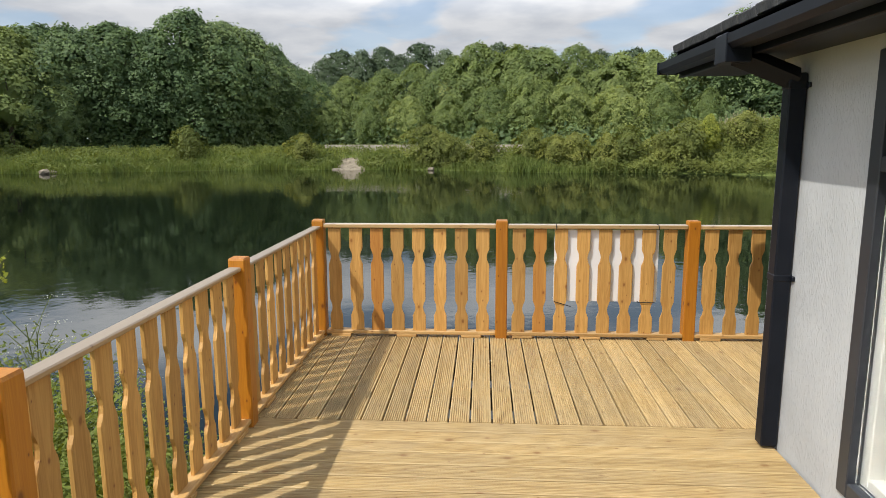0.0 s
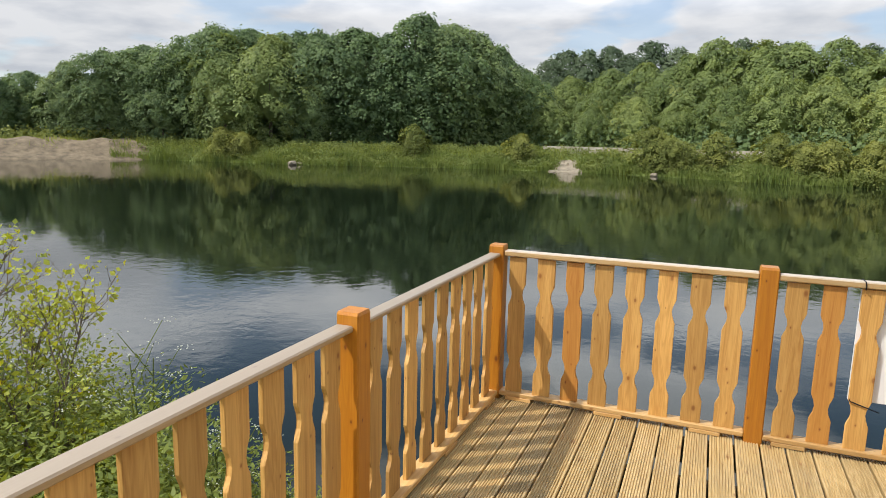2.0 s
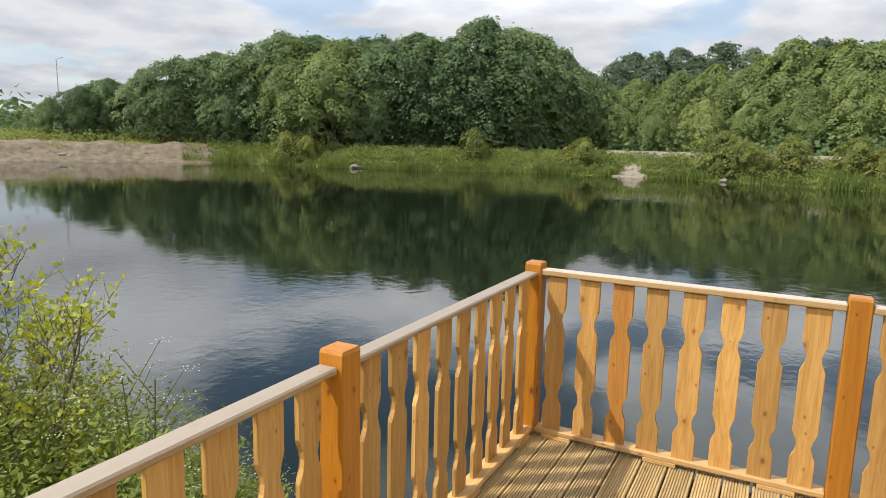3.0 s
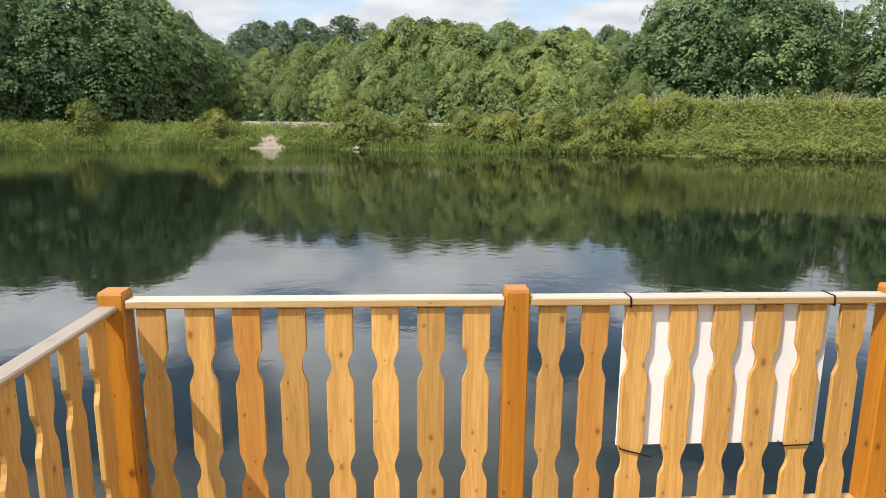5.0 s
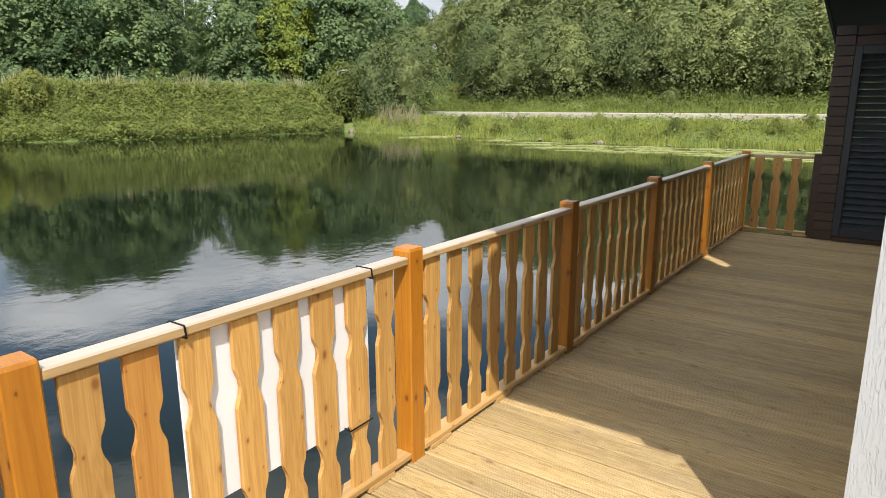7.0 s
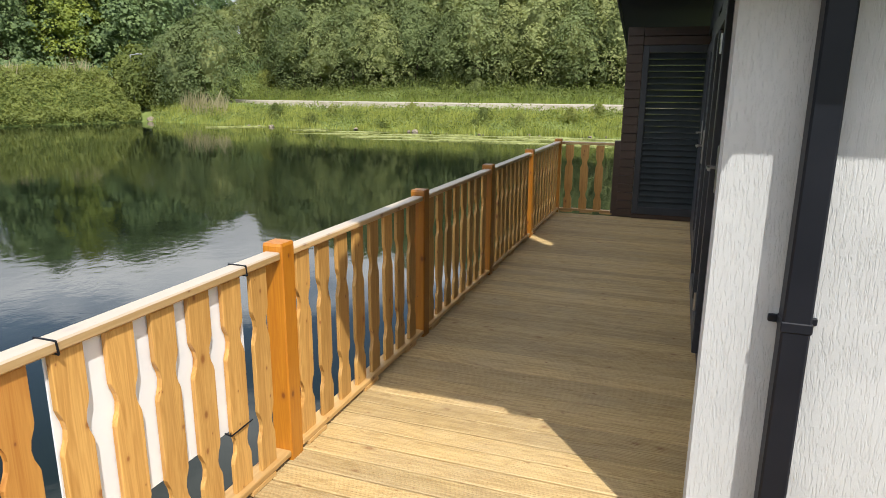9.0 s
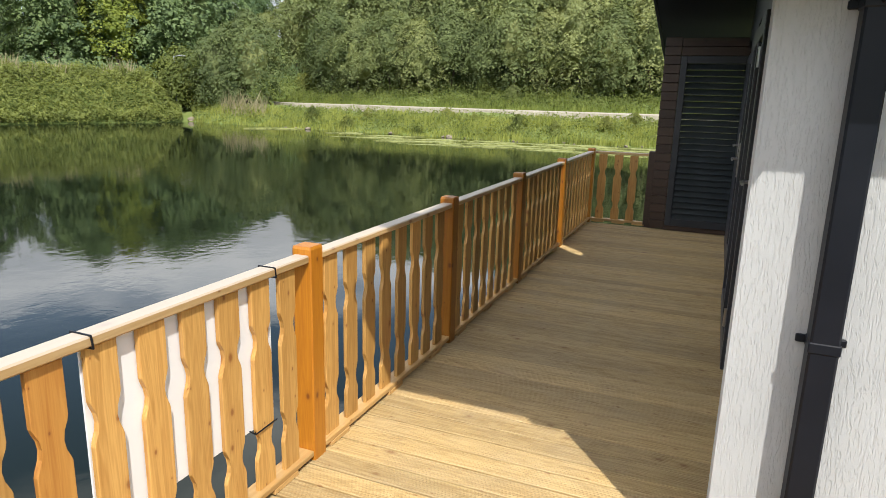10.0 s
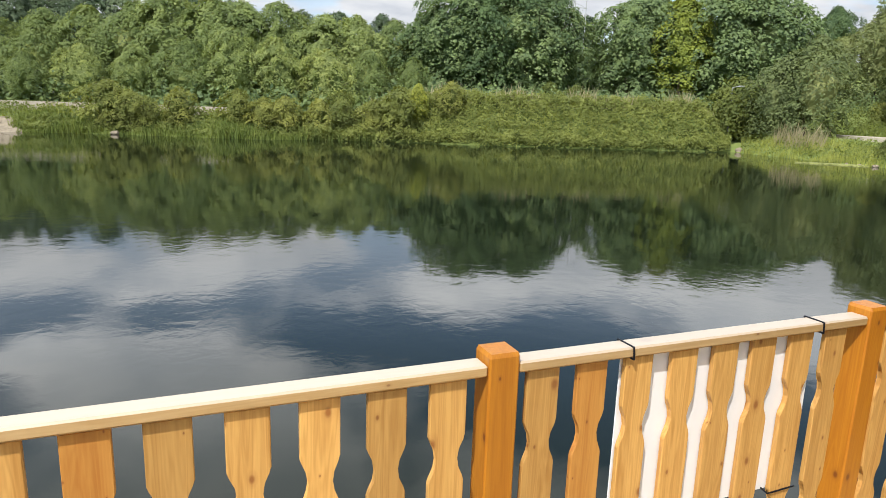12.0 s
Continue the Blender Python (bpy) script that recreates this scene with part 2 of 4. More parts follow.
def bark_render():
    """White render with the short wandering upright grooves of a trowelled bark finish."""
    m, p, add, link = material("textured_render", (0.5, 0.5, 0.48), 0.85)
    tc = add("ShaderNodeTexCoord")
    mp = add("ShaderNodeVectorMath", operation="MULTIPLY")
    link(tc.outputs["Object"], mp.inputs[0])
    mp.inputs[1].default_value = (1.0, 1.0, 0.13)
    tone = add("ShaderNodeTexNoise", Scale=2.5, Detail=5.0)
    link(tc.outputs["Object"], tone.inputs["Vector"])
    colours = ramp(add, [(0.35, (0.445, 0.462, 0.470)), (0.65, (0.520, 0.538, 0.545))])
    link(tone.outputs["Fac"], colours.inputs[0])
    link(colours.outputs[0], p.inputs["Base Color"])
    groove = add("ShaderNodeTexNoise", Scale=170.0, Detail=2.0, Roughness=0.55, Distortion=0.25)
    link(mp.outputs[0], groove.inputs["Vector"])
    cut = ramp(add, [(0.30, (0.86, 0.86, 0.86)), (0.51, (1, 1, 1)), (0.565, (0.45, 0.45, 0.45)), (0.64, (0, 0, 0))])
    link(groove.outputs["Fac"], cut.inputs[0])
    grit = add("ShaderNodeTexNoise", Scale=160.0, Detail=3.0)
    link(tc.outputs["Object"], grit.inputs["Vector"])
    both = add("ShaderNodeMath", operation="MULTIPLY_ADD")
    link(grit.outputs["Fac"], both.inputs[0])
    both.inputs[1].default_value = 0.34
    link(cut.outputs[0], both.inputs[2])
    bump = add("ShaderNodeBump", Strength=0.9, Distance=0.0013)
    link(both.outputs[0], bump.inputs["Height"])
    link(bump.outputs[0], p.inputs["Normal"])
    return m


render_wall = bark_render()
inner_paint = mottled("inner_paint", (0.55, 0.53, 0.50), (0.62, 0.60, 0.57), 2.0, 0.8)
gravel = mottled("gravel_track", (0.36, 0.31, 0.25), (0.50, 0.45, 0.38), 2.5, 0.95)
rubble = mottled("rubble_beach", (0.115, 0.090, 0.058), (0.235, 0.185, 0.122), 1.2, 0.95, 0.12, 3.0)
stone = mottled("pale_stone", (0.19, 0.160, 0.115), (0.31, 0.265, 0.195), 2.0, 0.9)
bark = mottled("bark", (0.085, 0.065, 0.045), (0.16, 0.13, 0.10), 8.0, 0.9, 0.01, 30, stretch=(1, 1, 0.3))
soil = mottled("grass_soil", (0.120, 0.170, 0.036), (0.205, 0.255, 0.070), 0.35, 0.95, low=0.3, high=0.7)
algae = mottled("floating_weed", (0.15, 0.170, 0.040), (0.30, 0.320, 0.105), 2.6, 0.75, low=0.42, high=0.58)
galvanised = mottled("galvanised", (0.42, 0.43, 0.44), (0.52, 0.53, 0.54), 3.0, 0.5, metal=0.4)

LEAF = {
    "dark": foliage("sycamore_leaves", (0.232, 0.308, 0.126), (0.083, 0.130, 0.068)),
    "mid": foliage("ash_leaves", (0.315, 0.372, 0.130), (0.140, 0.188, 0.074), 0.3),
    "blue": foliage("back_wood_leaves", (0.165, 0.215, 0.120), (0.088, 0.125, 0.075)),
    "lime": foliage("lime_leaves", (0.360, 0.400, 0.080), (0.160, 0.205, 0.052)),
    "willow": foliage("willow_leaves", (0.300, 0.340, 0.140), (0.120, 0.152, 0.063)),
    "bush": foliage("hawthorn_leaves", (0.280, 0.305, 0.085), (0.118, 0.145, 0.042), 0.3),
    "bramble": foliage("bramble_leaves", (0.340, 0.365, 0.110), (0.135, 0.165, 0.045)),
    "reed": foliage("reed_blades", (0.345, 0.380, 0.110), (0.160, 0.210, 0.055)),
    "straw": foliage("dry_reeds", (0.520, 0.470, 0.300), (0.320, 0.300, 0.160), hue_low=0.5, hue_high=0.5),
    "herb": foliage("herb_leaves", (0.330, 0.370, 0.085), (0.122, 0.158, 0.038), patch=2.0),
    "sapling": foliage("sapling_leaves", (0.440, 0.470, 0.095), (0.260, 0.320, 0.060)),
    "umbel": foliage("white_umbels", (0.70, 0.71, 0.60), (0.52, 0.54, 0.42)),
}

glass, gp, gadd, glink = material("window_glass", (0.85, 0.88, 0.88), 0.02)
gp.inputs["Transmission Weight"].default_value = 1.0
gp.inputs["IOR"].default_value = 1.45

water_mat, wp, wadd, wlink = material("lake_water", (0.007, 0.011, 0.006), 0.02)
wp.inputs["IOR"].default_value = 1.33
wtc = wadd("ShaderNodeTexCoord")
fine = wadd("ShaderNodeTexNoise", Scale=3.2, Detail=4.0, Roughness=0.55, Distortion=0.4)
wlink(wtc.outputs["Object"], fine.inputs["Vector"])
swell = wadd("ShaderNodeTexNoise", Scale=0.5, Detail=2.0)
wlink(wtc.outputs["Object"], swell.inputs["Vector"])
calm = wadd("ShaderNodeTexNoise", Scale=0.10, Detail=3.0)
wlink(wtc.outputs["Object"], calm.inputs["Vector"])
calmer = ramp(wadd, [(0.45, (0.25, 0.25, 0.25)), (0.68, (1, 1, 1))])
wlink(calm.outputs["Fac"], calmer.inputs[0])
scaled = wadd("ShaderNodeMath", operation="MULTIPLY")
wlink(fine.outputs["Fac"], scaled.inputs[0])
wlink(calmer.outputs[0], scaled.inputs[1])
sumup = wadd("ShaderNodeMath", operation="MULTIPLY_ADD")
wlink(swell.outputs["Fac"], sumup.inputs[0])
sumup.inputs[1].default_value = 0.8
wlink(scaled.outputs[0], sumup.inputs[2])
wbump = wadd("ShaderNodeBump", Strength=0.5, Distance=0.010)
wlink(sumup.outputs[0], wbump.inputs["Height"])
wlink(wbump.outputs[0], wp.inputs["Normal"])


# ---- mesh helpers ----
def mesh_of(name, verts, faces, mat, smooth=False):
    me = bpy.data.meshes.new(name)
    me.from_pydata([tuple(v) for v in verts], [], [tuple(f) for f in faces])
    me.materials.append(mat)
    if smooth:
        me.polygons.foreach_set("use_smooth", [True] * len(me.polygons))
    me.update()
    return me


def mesh_bm(name, bm, mat, smooth=False):
    me = bpy.data.meshes.new(name)
    bmesh.ops.recalc_face_normals(bm, faces=bm.faces[:])
    bm.to_mesh(me)
    bm.free()
    me.materials.append(mat)
    if smooth:
        me.polygons.foreach_set("use_smooth", [True] * len(me.polygons))
    return me


def put(name, me, parent=None, at=(0, 0, 0), rz=0.0, label=""):
    ob = new(name, me)
    ob.parent = parent
    ob.matrix_local = pose(*at, 0, 0, rz)
    if label:
        ob["label"] = label
    return ob


def part(name, bm, mat, parent, label="", smooth=False):
    return put(name, mesh_bm(name, bm, mat, smooth), parent, label=label)


def empty(name, at=(0, 0, 0), **tags):
    ob = new(name)
    ob.location = at
    return tagged(ob, **tags)


def box(bm, lo, hi, bevel=0.0):
    """A block from lo to hi in bm, with its edges eased."""
    ret = bmesh.ops.create_cube(bm, size=1.0)
    vs = ret["verts"]
    for v in vs:
        v.co = Vector([lo[k] + (v.co[k] + 0.5) * (hi[k] - lo[k]) for k in range(3)])
    if bevel:
        es = list({e for v in vs for e in v.link_edges})
        bmesh.ops.bevel(bm, geom=es, offset=bevel, segments=1, affect="EDGES")
    return bm


def block(lo, hi, bevel=0.004):
    return box(bmesh.new(), lo, hi, bevel)


def tube(bm, a, b, ra, rb, sides=6):
    a, b = Vector(a), Vector(b)
    q = (b - a).to_track_quat("Z", "Y")
    ring = []
    for p, r in ((a, ra), (b, rb)):
        ring.append([bm.verts.new(p + q @ Vector((r * math.cos(2 * math.pi * k / sides), r * math.sin(2 * math.pi * k / sides), 0))) for k in range(sides)])
    for k in range(sides):
        bm.faces.new((ring[0][k], ring[0][(k + 1) % sides], ring[1][(k + 1) % sides], ring[1][k]))
    bm.faces.new(ring[1])
    bm.faces.new(ring[0][::-1])
    return bm


def extrude_outline(points, y0, y1, ease=0.002):
    """A flat outline in x and z, given thickness from y0 to y1."""
    bm = bmesh.new()
    front = [bm.verts.new((x, y0, z)) for x, z in points]
    rear = [bm.verts.new((x, y1, z)) for x, z in points]
    bm.faces.new(front)
    bm.faces.new(rear[::-1])
    n = len(points)
    for k in range(n):
        bm.faces.new((front[k], rear[k], rear[(k + 1) % n], front[(k + 1) % n]))
    if ease:
        rim = [e for e in bm.edges if len({round(v.co.y, 5) for v in e.verts}) == 1]
        bmesh.ops.bevel(bm, geom=rim, offset=ease, segments=1, affect="EDGES")
    return bm


# ---- ground and lake ----
SHORE = [(-180, 3), (-130, 6), (-105, 50), (-90, 78), (-75, 86), (-61, 85), (-48, 84), (-42, 79), (-36, 73), (-18.6, 71), 
         (-12, 69.5), (-5, 67), (1.6, 63), (6, 61), (10.5, 62), (18, 62.5), (26, 61), (35, 63.5), (44, 68), (45.5, 70), (47.5, 66), (54.5, 58), 
         (64, 51.5), (72, 47.5), (80, 46.5), (90, 46), (105, 44), (120, 38), (140, 20), (160, 6), (180, 3)]
EYE = (1.0, -2.0)
SAZ, SR = np.array(SHORE, float).T


def shore(az):
    return np.interp(az, SAZ, SR)


def polar(az, r):
    a = np.radians(az)
    return EYE[0] + r * np.sin(a), EYE[1] + r * np.cos(a)


def smooth(t):
    t = np.clip(t, 0, 1)
    return t * t * (3 - 2 * t)


def land(az, r):
    """Height of the far ground by bearing and distance."""
    d = r - shore(az)
    bank = -2.9 + 1.35 * smooth((d + 3.0) / 3.0) + 1.0 * smooth(d / 5.0) + 0.65 * smooth(d / 5.0) * (1 - smooth((az - 8) / 6))
    mound = smooth((az - 13) / 6) * (1 - smooth((az - 42.5) / 2.5))
    bank += mound * 2.7 * smooth(d / 4.0)
    slope = smooth((az - 46) / 6) * (1 - smooth((az - 105) / 10))
    bank += slope * (0.5 * smooth((d - 6) / 6) + 3.6 * smooth((d - 16) / 18) + 6.0 * smooth((d - 30) / 40))
    rise = smooth((d - 20) / 60) * 1.6
    return bank + rise


def near_land(x, y):
    """Height of the bank beside and under the deck."""
    edge = 0.05 - 0.10 * np.minimum(x, 0) - 0.55 * smooth((x + 1.0) / 2.0) * 4
    wob = 0.25 * np.sin(x * 1.9) + 0.15 * np.sin(x * 4.3 + 1)
    d = edge + wob - y
    return -2.6 + 1.0 * smooth((d + 1.0) / 1.0) + 1.0 * smooth(d / 1.6)


def height(x, y):
    az = np.degrees(np.arctan2(x - EYE[0], y - EYE[1]))
    r = np.hypot(x - EYE[0], y - EYE[1])
    return np.maximum(land(az, r), near_land(x, y))


def build_ground():
    azs = np.linspace(-180, 180, 361)[:-1]
    rs = np.concatenate([[0.4, 1, 1.5, 2, 2.5, 3, 3.5, 4, 4.5, 5, 6, 7, 8, 10, 13, 17, 22, 28, 34, 38], np.arange(40, 150, 1.5), [155, 165, 180, 210, 260, 340, 500, 800, 1400, 2500]])
    A, R = np.meshgrid(azs, rs, indexing="ij")
    X, Y = polar(A, R)
    Z = height(X, Y)
    wob = np.sin(X * 0.31) * np.sin(Y * 0.27) * 0.22 + np.sin(X * 0.9 + 1.3) * np.sin(Y * 0.8) * 0.08
    Z = Z + np.where(R > 20, wob, wob * 0.2) * np.clip((Z - WATER) / 0.8, 0, 1)
    n, k = A.shape
    verts = np.stack([X, Y, Z], -1).reshape(-1, 3)
    faces = []
    for i in range(n):
        j = (i + 1) % n
        for c in range(k - 1):
            faces.append((i * k + c, j * k + c, j * k + c + 1, i * k + c + 1))
    faces.append(tuple(i * k for i in range(n))[::-1])
    ob = new("ground", mesh_of("ground", verts.tolist(), faces, soil, True))
    return tagged(ob, "rough grassy ground and banks round the lake", "ground", kind="structure")


build_ground()
bm = bmesh.new()
bmesh.ops.create_circle(bm, cap_ends=True, segments=96, radius=330)
lake = new("water", mesh_bm("water", bm, water_mat))
lake.location = (0, 0, WATER)
tagged(lake, "calm dark green lake water with faint ripples", "lake", kind="structure")


# ---- plants ----
def leaf_quads(centres, normals, sizes, rng, aspect=0.62):
    """Folded leaves: two triangles each side of a midrib, turned at random about their normals."""
    n = len(centres)
    nor = normals / np.linalg.norm(normals, axis=1, keepdims=True)
    t = np.cross(nor, rng.normal(size=(n, 3)))
    t /= np.linalg.norm(t, axis=1, keepdims=True)
    b = np.cross(nor, t)
    s = sizes[:, None]
    v = np.stack([centres - t * s * 0.5, centres + b * s * 0.5 * aspect - nor * s * 0.12, centres + t * s * 0.5, centres - b * s * 0.5 * aspect - nor * s * 0.12], 1)
    return v.reshape(-1, 3), np.arange(4 * n).reshape(n, 4)


def leaf_tris(centres, normals, sizes, rng):
    """Leaf sprays as single pointed blades, for crowns beyond the lake."""
    n = len(centres)
    nor = normals / np.linalg.norm(normals, axis=1, keepdims=True)
    t = np.cross(nor, rng.normal(size=(n, 3)))
    t /= np.linalg.norm(t, axis=1, keepdims=True)
    b = np.cross(nor, t)
    s = sizes[:, None]
    v = np.stack([centres - t * s * 0.45 - b * s * 0.3, centres + t * s * 0.45 - b * s * 0.3, centres + b * s * 0.5], 1)
    return v.reshape(-1, 3), np.arange(3 * n).reshape(n, 3)


def quad_mesh(name, verts, faces, mat):
    me = bpy.data.meshes.new(name)
    me.vertices.add(len(verts))
    me.vertices.foreach_set("co", np.asarray(verts, np.float32).ravel())
    fs = np.asarray(faces, np.int32)
    me.loops.add(fs.size)
    me.loops.foreach_set("vertex_index", fs.ravel())
    me.polygons.add(len(fs))
    me.polygons.foreach_set("loop_start", np.arange(0, fs.size, fs.shape[1], dtype=np.int32))
    me.polygons.foreach_set("loop_total", np.full(len(fs), fs.shape[1], np.int32))
    me.update(calc_edges=True)
    me.materials.append(mat)
    return me


def crown_points(rng, high, wide, base, clumps, per, clump, tip=1.0, droop=0.35):
    """Leaf centres and normals on the sprays of a crown: boughs swell its outline, sprays lie on them like loose scales."""
    depth = high - base
    boughs = rng.normal(size=(10, 3)) * np.array([1, 1, 0.7]) + np.array([0, 0, 0.15])
    boughs /= np.linalg.norm(boughs, axis=1, keepdims=True)
    vigour = 0.6 + 0.5 * rng.random(10)
    cs, ns = [], []
    for i in range(clumps):
        h = ((i + rng.random()) / clumps) ** 0.85
        belly = max(0.12, math.sin(math.pi * min(1, 0.12 + 0.88 * h)) ** 0.7 if tip >= 1 else (1 - h) ** tip + 0.08)
        ang = i * 2.399963 + rng.normal() * 0.35
        out = np.array([math.cos(ang), math.sin(ang), 0.0])
        way = out * belly + np.array([0, 0, 1.7 * h - 0.8])
        way /= np.linalg.norm(way)
        swell = float(np.max(np.exp((boughs @ way - 1) * 5.5) * vigour))
        rad = wide * 0.5 * belly * (0.52 + 0.58 * swell) * (0.70 + 0.32 * rng.random())
        size = clump * (0.6 + 0.8 * rng.random())
        c = out * rad + np.array([0, 0, base + depth * (0.04 + 0.95 * h * (0.84 + 0.15 * swell)) - size * 0.3])
        axis = out * (0.35 + 0.55 * rng.random()) + np.array([0, 0, 0.85])
        axis /= np.linalg.norm(axis)
        t = np.cross(axis, rng.normal(size=3))
        t /= np.linalg.norm(t)
        b = np.cross(axis, t)
        r = np.sqrt(rng.random((per, 1)))
        th = rng.uniform(0, 2 * math.pi, (per, 1))
        ray = t * np.cos(th) + b * np.sin(th)
        off = ray * r * size + axis * size * (0.50 * (1 - r * r) + 0.13 * rng.normal(size=(per, 1)))
        off[:, 2] -= droop * size * (r[:, 0] ** 2) * np.clip(ray @ out, 0, 1)
        cs.append(c + off)
        ns.append(axis + ray * r * 0.75 + rng.normal(size=(per, 3)) * 0.30)
    return np.concatenate(cs), np.concatenate(ns)


def core_mesh(rng, high, wide, base, mat):
    """The dense inside of a crown, uneven all over."""
    bm = bmesh.new()
    bmesh.ops.create_icosphere(bm, subdivisions=3, radius=1.0)
    for v in bm.verts:
        k = 0.80 + 0.30 * noise.noise(v.co * 2.3 + Vector((high, wide, base)))
        v.co = Vector((v.co.x * wide * 0.25 * k, v.co.y * wide * 0.25 * k, base + (high - base) * (0.45 + 0.32 * v.co.z * k)))
    return mesh_bm("inner_crown", bm, mat)


def make_tree(name, seed, high, wide, base, clumps, per, leaf, clump, mat, label, category="tree", tip=1.0, trunk=0.25, trunk_mat=None, droop=0.35):
    rng = np.random.default_rng(seed)
    root = empty(name, (0, 0, -500), label=label, category=category)
    bm = bmesh.new()
    top = base + (high - base) * 0.55
    bend = [Vector((0, 0, -0.6)), Vector((rng.normal() * 0.03 * high, rng.normal() * 0.03 * high, top * 0.5)), Vector((rng.normal() * 0.04 * high, rng.normal() * 0.04 * high, top))]
    tube(bm, bend[0], bend[1], trunk, trunk * 0.7, 8)
    tube(bm, bend[1], bend[2], trunk * 0.7, trunk * 0.3, 8)
    for k in range(7):
        f = 0.35 + 0.6 * k / 7
        a = k * 2.4 + rng.random()
        start = bend[1].lerp(bend[2], f)
        out = Vector((math.cos(a), math.sin(a), 0.55)) * wide * 0.36 * (0.7 + 0.3 * rng.random())
        tube(bm, start, start + out, trunk * 0.3, trunk * 0.08, 5)
    part("trunk", bm, trunk_mat or bark, root)
    c, n = crown_points(rng, high, wide, base, clumps, per, clump, tip, droop)
    s = leaf * (0.6 + 0.8 * rng.random(len(c)))
    v, f = leaf_tris(c, n, s, rng)
    put("crown", quad_mesh("crown", v, f, mat), root)
    put("inner_crown", core_mesh(rng, high, wide, base, mat), root)
    return root


def plant(kind, az, r, scale=1.0, spin=None, sink=0.1, tall=1.0, group=""):
    x, y = polar(az, r)
    z = float(height(np.array(x), np.array(y)))
    m = pose(float(x), float(y), z - sink, 0, 0, spin if spin is not None else random.uniform(0, 360)) @ Matrix.Diagonal((scale, scale, scale * tall, 1))
    if "planted" in kind:
        made = copy_thing(kind, Matrix.Identity(4))
    else:
        made = kind
        kind["planted"] = 1
    made.matrix_basis = m
    if group:
        made["group"] = group
    return made


# ---- deck ----
BOARD = 0.1178
deck = tagged(empty("floor"), "timber deck of ribbed softwood boards over the lake", "deck", kind="structure")


def ribbed_board(length, wide=0.1080, thick=0.028, ribs=8):
    """A grooved board along y from 0 to length, its top at z = 0."""
    prof = [(-wide / 2, -thick), (-wide / 2, -0.003), (-wide / 2 + 0.003, 0.0)]
    step = (wide - 0.014) / ribs
    for k in range(ribs):
        x = -wide / 2 + 0.007 + step * k
        prof += [(x + step * 0.15, 0.0), (x + step * 0.32, -0.0060), (x + step * 0.68, -0.0060), (x + step * 0.85, 0.0)]
    prof += [(wide / 2 - 0.003, 0.0), (wide / 2, -0.003), (wide / 2, -thick)]
    n = len(prof)
    verts = [(x, 0, z) for x, z in prof] + [(x, length, z) for x, z in prof]
    faces = [(k, (k + 1) % n, n + (k + 1) % n, n + k) for k in range(n)] + [tuple(range(n))[::-1], tuple(range(n, 2 * n))]
    return mesh_of("deck_board", verts, faces, wood_board)


bm = bmesh.new()
for y in (-0.06, -0.5, -1.0, -1.46, -1.62):
    box(bm, (-0.05, y - 0.022, -0.16), (8.88, y + 0.022, -0.031))
for x in (-0.03, 0.4, 0.85, 1.3, 1.75, 2.2, 2.62):
    box(bm, (x - 0.022, -7.0, -0.16), (x + 0.022, -1.65, -0.031))
part("joists", bm, wood_frame, deck)
bm = bmesh.new()
for x in (0.1, 2.2, 4.3, 6.4, 8.5):
    for y in (-0.2, -1.3):
        box(bm, (x - 0.07, y - 0.07, -3.2), (x + 0.07, y + 0.07, -0.162))
part("pile", bm, wood_frame, deck)

# ---- railings ----
POSTS = [0.0, 1.382, 2.775, 4.230, 5.692, 7.20, 8.83]
LEFT = [-1.625, -3.30, -4.95, -6.60]
TOP, RAIL_TOP, RAIL_LOW = 0.897, 0.866, 0.837


def baluster_mesh(seed, mat=None):
    rng = random.Random(seed)
    w, n = 0.0480 + rng.uniform(-0.001, 0.001), 0.0265
    half = [(w, 0.045), (w, 0.163), (w - 0.005, 0.176), (n + 0.004, 0.200), (n, 0.226), (n + 0.004, 0.252), (w - 0.005, 0.277), (w, 0.290),
            (w, 0.556), (w - 0.005, 0.569), (n + 0.004, 0.594), (n, 0.620), (n + 0.004, 0.646), (w - 0.005, 0.670), (w, 0.683), (w, 0.8315)]
    pts = half + [(-x, z) for x, z in half[::-1]]
    return mesh_bm("baluster", extrude_outline(pts, -0.009, 0.009, 0.0022), mat or wood_baluster)


BALUSTERS = [baluster_mesh(k) for k in range(4)]
RED_BALUSTER = baluster_mesh(9, wood_baluster_red)


def post_mesh():
    w = 0.0430
    bm = box(bmesh.new(), (-w, -w, -0.12), (w, w, TOP - 0.006), 0.005)
    for v in bm.verts:
        if v.co.z > TOP - 0.012 and abs(v.co.x) < w and abs(v.co.y) < w:
            v.co.z += 0.006
    return mesh_bm("post", bm, wood_post)


POST = post_mesh()
# the end railing's post takes the screen's dark brown instead of the orange stain
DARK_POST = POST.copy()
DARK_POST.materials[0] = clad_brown


